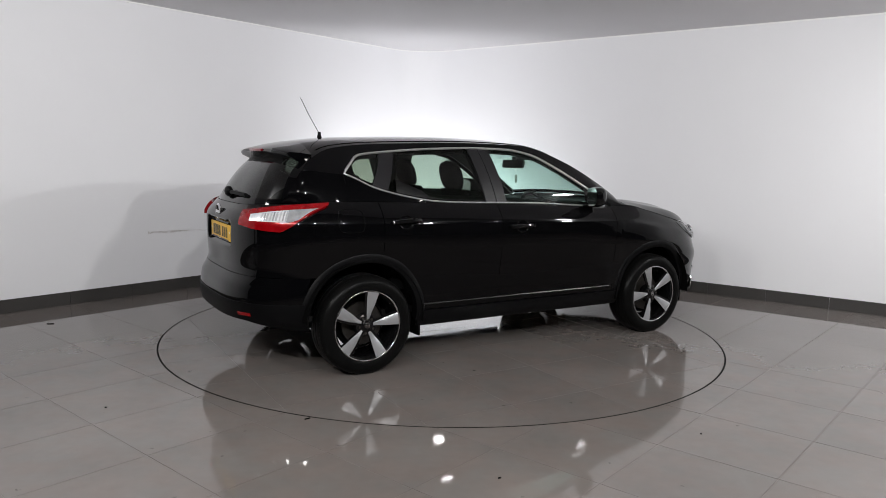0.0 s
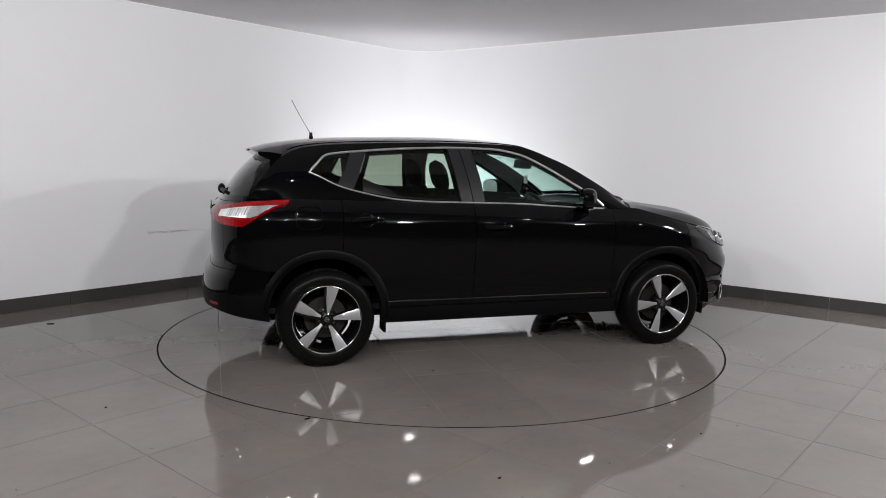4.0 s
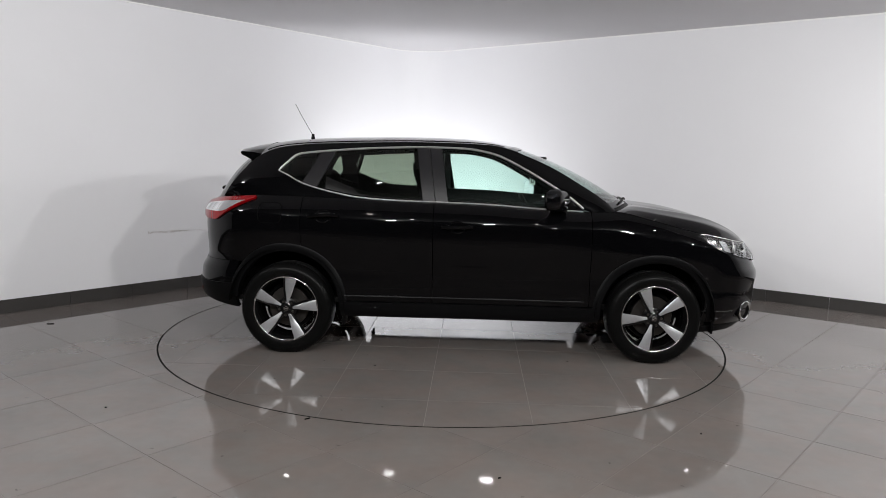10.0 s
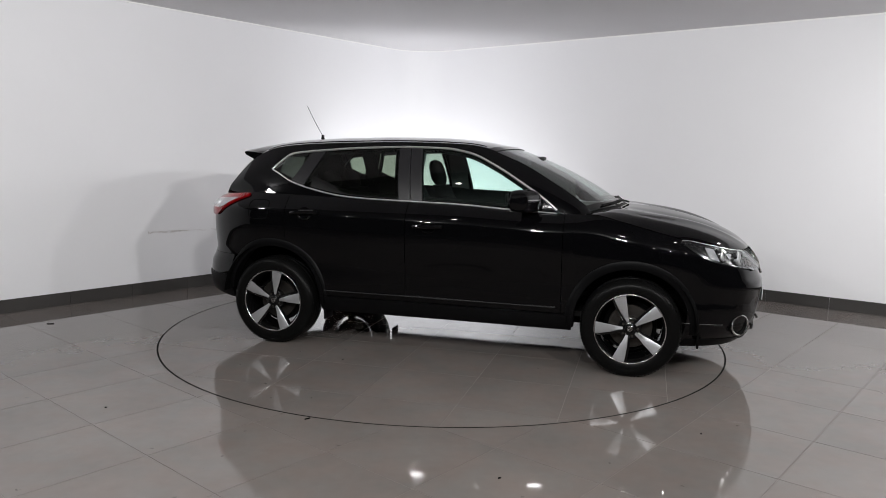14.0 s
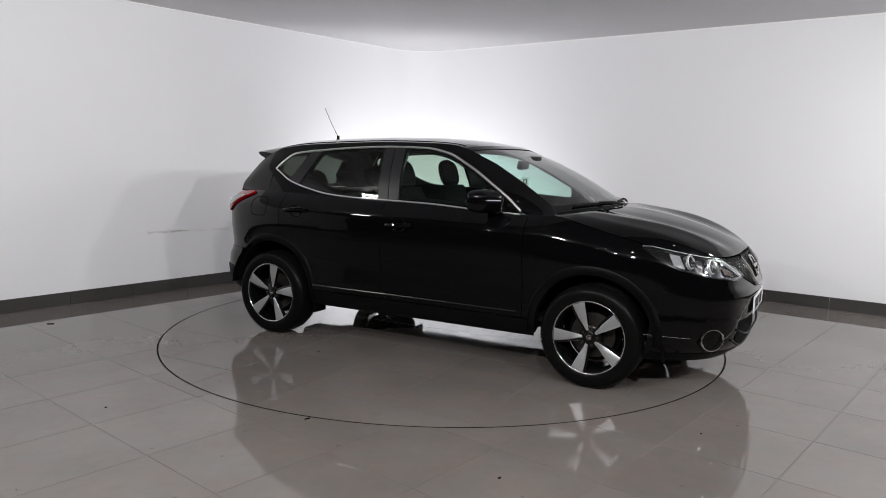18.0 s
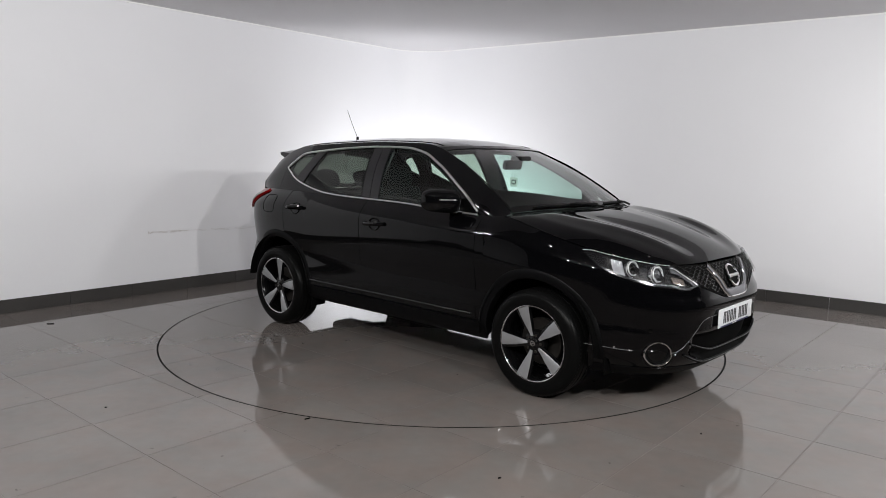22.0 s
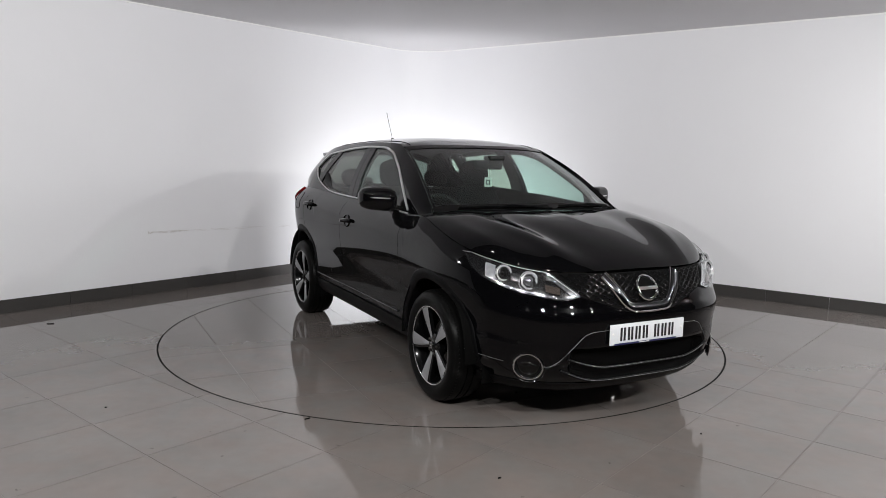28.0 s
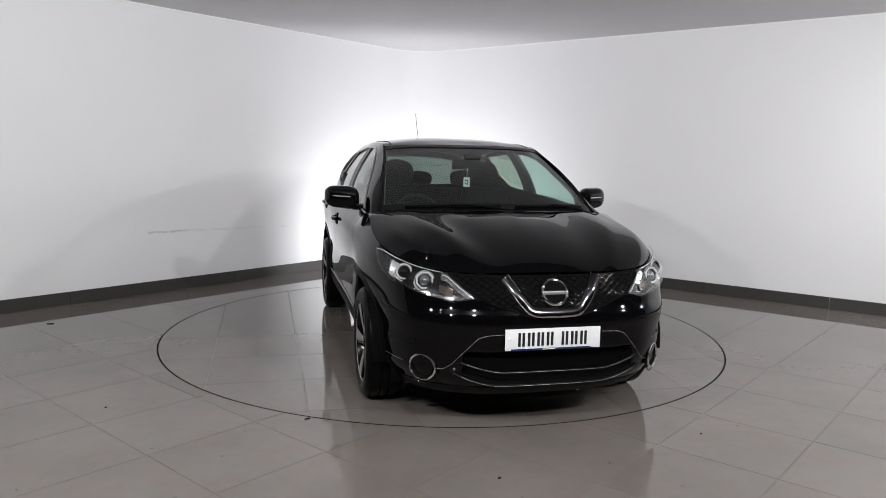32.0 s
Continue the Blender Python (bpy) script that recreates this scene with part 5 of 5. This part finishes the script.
# interior mirror with a card hanging from it
bm = bmesh.new()
box(bm, -0.018, 0.018, -0.125, 0.125, -0.036, 0.036, 0.016, pose(0.47, 0.0, 1.395, 0, 12, 8))
tube(bm, [(0.48, 0, 1.41), (0.505, 0, 1.455)], 0.014, 8)
rv = part("interior_mirror", bm, CABIN, car, "black interior mirror")
bm = bmesh.new()
box(bm, 0.49, 0.60, -0.06, 0.06, 1.428, 1.462, 0.012)
part("sensor_housing", bm, CABIN, rv)
bm = bmesh.new()
box(bm, -0.0015, 0.0015, -0.029, 0.029, -0.034, 0.034, 0.001, pose(0.494, -0.014, 1.268, 0, 0, -55))
card = part("hanging_card", bm, PAPER, car, "white card on a string", smooth=False)
bm = bmesh.new()
box(bm, -0.0022, 0.0022, -0.016, 0.016, -0.018, 0.018, 0, pose(0.494, -0.014, 1.268, 0, 0, -55))
part("printed_square", bm, CABIN, card, smooth=False)
bm = bmesh.new()
box(bm, -0.0028, 0.0028, -0.009, 0.009, -0.010, 0.010, 0, pose(0.494, -0.014, 1.268, 0, 0, -55))
part("pale_square", bm, PAPER, card, smooth=False)
bm = bmesh.new()
tube(bm, [(0.494, -0.014, 1.30), (0.485, -0.006, 1.37)], 0.0014, 5)
part("string", bm, PAPER, card)
# linings: headliner, pillars, door tops, floor
bm = bmesh.new()
rows = []
for i in range(25):
    t = i / 24
    row = []
    for j in range(17):
        s = j / 8 - 1
        x = 0.27 + (-1.58 - 0.27) * t - 0.05 * s * s * (1 - t)
        ye, ze = edge_y(x) - 0.02, edge_z(x) - 0.03
        row.append(Vector((x, s * ye, ze + (roof_z(x) - 0.035 - ze) * (1 - abs(s) ** 2.6))))
    rows.append(row)
sheet(bm, rows)
part("headliner", bm, HEADLINER, car, "grey cloth headliner")
rise = lambda x: 0.0 if x > -0.25 else 0.012 + 0.20 * max(0.0, -0.78 - x)
for sy in (-1, 1):
    bm = bmesh.new()
    sheet(bm, [[Vector((x, sy * (-side_point(x, z).y - 0.035), z)) for z in (edge_z(x) - 0.012, win_top(x) - 0.006)] for x in span(-1.36, 0.78, 40)])
    sheet(bm, [[Vector((p.x - 0.02, math.copysign(abs(p.y) - o, sy), p.z - 0.022)) for o in (0.0, 0.022)] for p in WS[-1]])
    part("pillar_lining", bm, HEADLINER, car, "grey pillar lining")
    bm = bmesh.new()
    sheet(bm, [[Vector((x, sy * (-side_point(x, win_low(x)).y - d), win_low(x) + h)) for d, h in ((0.014, 0.014), (0.035, 0.034 + rise(x)), (0.060, 0.030 + rise(x)), (0.085, -0.10), (0.09, -0.55))] for x in span(0.78, -1.06, 30)])
    part("door_lining", bm, CABIN, car, "black door lining")
    # dark quarter linings behind the rear doors
    bm = bmesh.new()
    sheet(bm, [[Vector((x, sy * (-side_point(x, z).y - 0.05), z)) for z in (1.0, 1.08, top_side(x), max(win_low(max(x, -1.4)) - 0.01 if x > -1.4 else 1.30, top_side(x)))] for x in span(-0.95, -1.72, 14)])
    part("quarter_lining", bm, CABIN, car)
    bm = bmesh.new()
    sheet(bm, [[Vector((x, sy * (-side_point(x, z).y - 0.045), z)) for z in span(win_low(x), win_top(x), 5)] for x in span(-0.20, -0.36, 3)])
    part("pillar_lining", bm, HEADLINER, car, "grey pillar lining")
    bm = bmesh.new()
    sheet(bm, [[Vector((x, sy * (-side_point(x, z).y - 0.05), z)) for z in span(win_low(x) + 0.0, win_top(x), 5)] for x in span(-1.06, -1.19, 3)])
    sheet(bm, [[Vector((x, sy * (-side_point(x, z).y - 0.05), z)) for z in span(1.10, edge_z(x) - 0.02, 6)] for x in span(-1.40, -1.72, 6)])
    part("quarter_lining", bm, CABIN, car)
bm = bmesh.new()
box(bm, -1.75, 1.0, -0.74, 0.74, 0.36, 0.40)
box(bm, -1.78, -1.22, -0.70, 0.70, 1.02, 1.04)
part("cabin_floor", bm, CABIN, car)


# ---- floor: porcelain tiles round the turntable and on it ----
def tile_material():
    """Polished grey-brown porcelain: clouds, fine speckle, dull smears, and a shade of its own for each tile."""
    m = mat("polished_porcelain_tile", (0.141, 0.1265, 0.1185), 0.05, grain=0.07, scale=14, stain=0.26, stain_scale=1.3)
    nt = m.node_tree
    b = nt.nodes["Principled BSDF"]
    old = b.inputs["Base Color"].links[0].from_socket
    info = nt.nodes.new("ShaderNodeObjectInfo")
    k = nt.nodes.new("ShaderNodeMath")
    k.operation = "MULTIPLY_ADD"
    nt.links.new(info.outputs["Random"], k.inputs[0])
    k.inputs[1].default_value, k.inputs[2].default_value = 0.10, 0.95
    v = nt.nodes.new("ShaderNodeVectorMath")
    v.operation = "SCALE"
    nt.links.new(old, v.inputs[0])
    nt.links.new(k.outputs[0], v.inputs["Scale"])
    nt.links.new(v.outputs[0], b.inputs["Base Color"])
    co = nt.nodes.new("ShaderNodeTexCoord")
    # clouds of a pinker and a greyer clay, and small dark dirt specks
    hue = nt.nodes.new("ShaderNodeTexNoise")
    hue.inputs["Scale"].default_value, hue.inputs["Detail"].default_value = 4.5, 5
    nt.links.new(co.outputs["Object"], hue.inputs["Vector"])
    ramp = nt.nodes.new("ShaderNodeValToRGB")
    ramp.color_ramp.elements[0].position, ramp.color_ramp.elements[0].color = 0.36, (1.035, 0.985, 0.975, 1)
    ramp.color_ramp.elements[1].position, ramp.color_ramp.elements[1].color = 0.64, (0.975, 1.0, 1.012, 1)
    nt.links.new(hue.outputs["Fac"], ramp.inputs["Fac"])
    tint = nt.nodes.new("ShaderNodeVectorMath")
    tint.operation = "MULTIPLY"
    nt.links.new(v.outputs[0], tint.inputs[0])
    nt.links.new(ramp.outputs["Color"], tint.inputs[1])
    speck = nt.nodes.new("ShaderNodeTexNoise")
    speck.inputs["Scale"].default_value, speck.inputs["Detail"].default_value = 13.0, 3
    nt.links.new(co.outputs["Object"], speck.inputs["Vector"])
    cut = nt.nodes.new("ShaderNodeMapRange")
    cut.inputs["From Min"].default_value, cut.inputs["From Max"].default_value = 0.715, 0.745
    cut.inputs["To Min"].default_value, cut.inputs["To Max"].default_value = 1.0, 0.62
    nt.links.new(speck.outputs["Fac"], cut.inputs["Value"])
    dirt = nt.nodes.new("ShaderNodeVectorMath")
    dirt.operation = "SCALE"
    nt.links.new(tint.outputs[0], dirt.inputs[0])
    nt.links.new(cut.outputs[0], dirt.inputs["Scale"])
    nt.links.new(dirt.outputs[0], b.inputs["Base Color"])
    total = None
    for scale, stretch, lo, hi, amount in ((2.2, (1, 1, 1), 0.45, 0.75, 0.045),):
        mp = nt.nodes.new("ShaderNodeMapping")
        mp.inputs["Scale"].default_value = stretch
        nt.links.new(co.outputs["Object"], mp.inputs["Vector"])
        n = nt.nodes.new("ShaderNodeTexNoise")
        n.inputs["Scale"].default_value = scale
        n.inputs["Detail"].default_value = 1
        nt.links.new(mp.outputs[0], n.inputs["Vector"])
        r = nt.nodes.new("ShaderNodeMapRange")
        r.inputs["From Min"].default_value, r.inputs["From Max"].default_value = lo, hi
        r.inputs["To Max"].default_value = amount
        nt.links.new(n.outputs["Fac"], r.inputs["Value"])
        if total is None:
            total = r.outputs[0]
        else:
            a = nt.nodes.new("ShaderNodeMath")
            a.operation = "ADD"
            nt.links.new(total, a.inputs[0])
            nt.links.new(r.outputs[0], a.inputs[1])
            total = a.outputs[0]
    a = nt.nodes.new("ShaderNodeMath")
    a.operation = "ADD"
    nt.links.new(total, a.inputs[0])
    a.inputs[1].default_value = 0.040
    nt.links.new(a.outputs[0], b.inputs["Roughness"])
    return m


TILE = tile_material()
tilt_rng = random.Random(5)


def floor_tiles(parent, bm, ang, u0, pu, v0, pv, gap, reach, z0, thick_z):
    """Cuts a flat sheet along two sets of joints and makes each piece a tile."""
    n = Vector((math.cos(ang), math.sin(ang), 0))
    t = Vector((math.sin(ang), -math.cos(ang), 0))
    for d, o, pitch in ((n, u0, pu), (t, v0, pv)):
        k0, k1 = math.ceil((-reach - o) / pitch), math.floor((reach - o) / pitch)
        for k in range(k0, k1 + 1):
            for s in (-gap / 2, gap / 2):
                bmesh.ops.bisect_plane(bm, geom=bm.verts[:] + bm.edges[:] + bm.faces[:], plane_co=d * (o + k * pitch + s), plane_no=d, dist=1e-6)
    cells = {}
    for f in bm.faces:
        c = f.calc_center_median()
        a, b = (c.dot(n) - u0) / pu, (c.dot(t) - v0) / pv
        fa, fb = (a - math.floor(a)) * pu, (b - math.floor(b)) * pv
        if fa < gap / 2 or fa > pu - gap / 2 or fb < gap / 2 or fb > pv - gap / 2:
            continue
        cells.setdefault((math.floor(a), math.floor(b)), []).append(f)
    count = 0
    for key in sorted(cells):
        b2 = bmesh.new()
        made = {}
        cc = n * (u0 + (key[0] + 0.5) * pu) + t * (v0 + (key[1] + 0.5) * pv)
        cx, cy = cc.x, cc.y
        tx, ty = tilt_rng.uniform(-0.0009, 0.0009), tilt_rng.uniform(-0.0009, 0.0009)
        for f in cells[key]:
            vs = []
            for v in f.verts:
                q = (round(v.co.x, 5), round(v.co.y, 5))
                if q not in made:
                    made[q] = b2.verts.new((v.co.x, v.co.y, z0 + tx * (v.co.x - cx) + ty * (v.co.y - cy)))
                vs.append(made[q])
            b2.faces.new(vs)
        r = bmesh.ops.extrude_edge_only(b2, edges=[e for e in b2.edges if e.is_boundary])
        for v in r["geom"]:
            if isinstance(v, bmesh.types.BMVert):
                v.co.z -= thick_z
        bmesh.ops.recalc_face_normals(b2, faces=b2.faces)
        part("tile", b2, TILE, parent, smooth=False)
        count += 1
    bm.free()
    return count


SEG = 144
RING = 0.0062
circle = [(math.cos(2 * math.pi * k / SEG), math.sin(2 * math.pi * k / SEG)) for k in range(SEG)]
bm = bmesh.new()
outline = [tuple(v) for v in wall_path(0.0)] + [tuple(far_c)]
prism(bm, outline, -0.2, -0.0012)
bmesh.ops.recalc_face_normals(bm, faces=bm.faces)
floor = tagged(part("floor", bm, GROUT, smooth=False), "polished grey porcelain tile floor with thin joints", "floor", kind="structure")
bm = bmesh.new()
inner = [bm.verts.new(((TABLE_R + RING) * c, (TABLE_R + RING) * s, 0)) for c, s in circle]
out_r = 5.4
outer = [bm.verts.new((out_r * c / max(abs(c), abs(s)), out_r * s / max(abs(c), abs(s)), 0)) for c, s in circle]
for k in range(SEG):
    bm.faces.new((inner[k], inner[(k + 1) % SEG], outer[(k + 1) % SEG], outer[k]))
# keep what lies inside the room
for p, d in ((CORNER, ALONG_L), (CORNER, ALONG_R)):
    nn = Vector((-d.y, d.x, 0))
    if nn.dot(-Vector((*CORNER, 0))) > 0:
        nn = -nn
    bmesh.ops.bisect_plane(bm, geom=bm.verts[:] + bm.edges[:] + bm.faces[:], plane_co=(*CORNER, 0), plane_no=nn, clear_outer=True)
floor_tiles(floor, bm, radians(49.6), -2.953, 0.612, 0.085, 0.586, 0.0042, 8.0, 0.0, 0.011)
# plain far tiles behind the camera
bm = bmesh.new()
prism(bm, outline, -0.0119, -0.0045)
bmesh.ops.recalc_face_normals(bm, faces=bm.faces)
bmesh.ops.delete(bm, geom=[f for f in bm.faces if abs(f.normal.z) > 0.5], context="FACES_ONLY")
part("floor_rim", bm, GROUT, floor, smooth=False)

turntable = new("turntable")
tagged(turntable, "round turntable of grey porcelain tiles flush with the floor", "turntable")
bm = bmesh.new()
prism(bm, [((TABLE_R - RING + 0.002) * c, (TABLE_R - RING + 0.002) * s) for c, s in circle], -0.011, -0.0010)
part("base", bm, GROUT, turntable, smooth=False)
bm = bmesh.new()
bm.faces.new([bm.verts.new(((TABLE_R - RING) * c, (TABLE_R - RING) * s, 0)) for c, s in circle])
floor_tiles(turntable, bm, 0.0, 0.0, 0.6, 0.016, 0.6, 0.0038, 2.5, 0.0, 0.008)
bm = bmesh.new()
ring = [[Vector((r * c, r * s, -0.0006)) for r in (TABLE_R - RING, TABLE_R + RING)] for c, s in circle + circle[:1]]
sheet(bm, ring)
part("gap_seal", bm, BLACK_GAP, floor, "black gap round the turntable", smooth=False)

# ---- skirting of dark tiles along both lit walls ----
skirting = tagged(new("skirting"), "dark grey tile skirting along the white walls", "skirting", kind="structure")


def skirt_tile(p, q, n):
    bm = bmesh.new()
    e = (q - p).normalized() * 0.0015
    a, b = p + e, q - e
    prism(bm, [tuple(a), tuple(b), tuple(b + n * 0.011), tuple(a + n * 0.011)], 0.001, 0.122)
    bmesh.ops.recalc_face_normals(bm, faces=bm.faces)
    part("skirting_tile", bm, SKIRT, skirting, smooth=False)


for d, start, sgn in ((ALONG_L, 0.62, 1), (ALONG_R, 0.56, -1)):
    n = Vector((-d.y, d.x))
    if n.dot(-CORNER) < 0:
        n = -n
    skirt_tile(CORNER + d * 0.53, CORNER + d * start, n)
    for k in range(14):
        skirt_tile(CORNER + d * (start + 0.6 * k), CORNER + d * (start + 0.6 * (k + 1)), n)
bm = bmesh.new()
a, b = wall_path(0.0)[2:-2], wall_path(-0.011)[2:-2]
prism(bm, [tuple(v) for v in b] + [tuple(v) for v in a[::-1]], 0.001, 0.122)
bmesh.ops.recalc_face_normals(bm, faces=bm.faces)
part("skirting_tile", bm, SKIRT, skirting)


# ---- small round downlights in the added dark sheet under the ceiling ----
LED = glow("lit_downlight", (1.0, 0.97, 0.93), 260.0)
spot = None
for lx, ly in ((1.3, -5.75), (3.25, -4.15), (5.1, -2.6), (0.9, -3.2), (2.4, -2.2), (-0.6, -3.9), (-1.8, -4.9), (-3.4, -3.8), (-0.9, -2.3)):
    if spot is None:
        spot = tagged(new("ceiling_downlight"), "small round lit downlight set in the added dark ceiling sheet", "downlight", "downlights in the ceiling")
        bm = bmesh.new()
        lathe(bm, [(0.032, -0.004), (0.034, -0.010), (0.046, -0.008), (0.048, 0.0)], 20, pose(0, 0, 0, -90))
        bmesh.ops.recalc_face_normals(bm, faces=bm.faces)
        part("bezel", bm, SATIN, spot)
        bm = bmesh.new()
        bmesh.ops.create_circle(bm, cap_ends=True, segments=20, radius=0.032, matrix=pose(0, 0, -0.006, 180))
        part("lamp_disc", bm, LED, spot)
        spot.matrix_basis = pose(lx, ly, CEIL - 0.0205)
    else:
        copy_thing(spot, pose(lx, ly, CEIL - 0.0205))


# ---- marks: a scrape on the wall, scraps and a chipped joint on the floor ----
SCUFF = mat("grey_scuff", (0.50, 0.465, 0.45), 0.8, grain=0.3, scale=40)
rng = random.Random(7)
a, b = Vector((-3.014, 1.244)), Vector((-1.85, 2.643))
n_in = Vector((0.768, -0.640))
for k in range(64):
    t = rng.random() if k > 12 else 0.02 + 0.05 * rng.random()
    ln = rng.uniform(0.05, 0.22) if k > 12 else rng.uniform(0.01, 0.03)
    p = a.lerp(b, min(t, 1 - ln / 1.82)) + n_in * (0.0008 + 0.00004 * k)
    q = p + (b - a).normalized() * ln
    z = 0.625 - 0.034 * t + rng.choice((-0.012, -0.006, 0.0, 0.004)) + rng.uniform(-0.003, 0.003)
    h = rng.uniform(0.0007, 0.0019) if k > 12 else rng.uniform(0.002, 0.006)
    rise_z = rng.uniform(-0.004, 0.004)
    bm = bmesh.new()
    bm.faces.new([bm.verts.new((p.x, p.y, z)), bm.verts.new((q.x, q.y, z + rise_z)), bm.verts.new((q.x, q.y, z + rise_z + 0.3 * h)), bm.verts.new((p.x, p.y, z + h))])
    part("scuff_mark", bm, SCUFF, walls, smooth=False)
for sx, sy_, ln, ang in ((-3.29, -0.10, 0.055, -10), (1.40, -2.27, 0.010, 40), (-1.90, -2.05, 0.010, 0), (0.27, -2.86, 0.014, 10), (-0.745, -2.170, 0.034, 20)):
    bm = bmesh.new()
    tube(bm, [Vector((sx, sy_, 0.003)), Vector((sx + ln * 0.5 * math.cos(radians(ang)), sy_ + ln * 0.5 * math.sin(radians(ang)), 0.005)), Vector((sx + ln * math.cos(radians(ang + 20)), sy_ + ln * math.sin(radians(ang + 20)), 0.003))], 0.0035, 6)
    tagged(part("floor_scrap", bm, BLACK_GAP), "small dark scrap lying on the tile floor", "scrap", "scraps on the floor")


# ---- what moves ----
def motions():
    rows_t, rows_c = [], []
    for t in range(33):
        a = float(np.polyval(TURN, t))
        ca, sa = math.cos(radians(a)), math.sin(radians(a))
        rows_t.append((float(t), pose(0, 0, 0, 0, 0, a)))
        rows_c.append((float(t), pose(CAR_X * ca - CAR_Y * sa, CAR_X * sa + CAR_Y * ca, 0, 0, 0, a)))
    walk(turntable, rows_t)
    walk(car, rows_c)


motions()
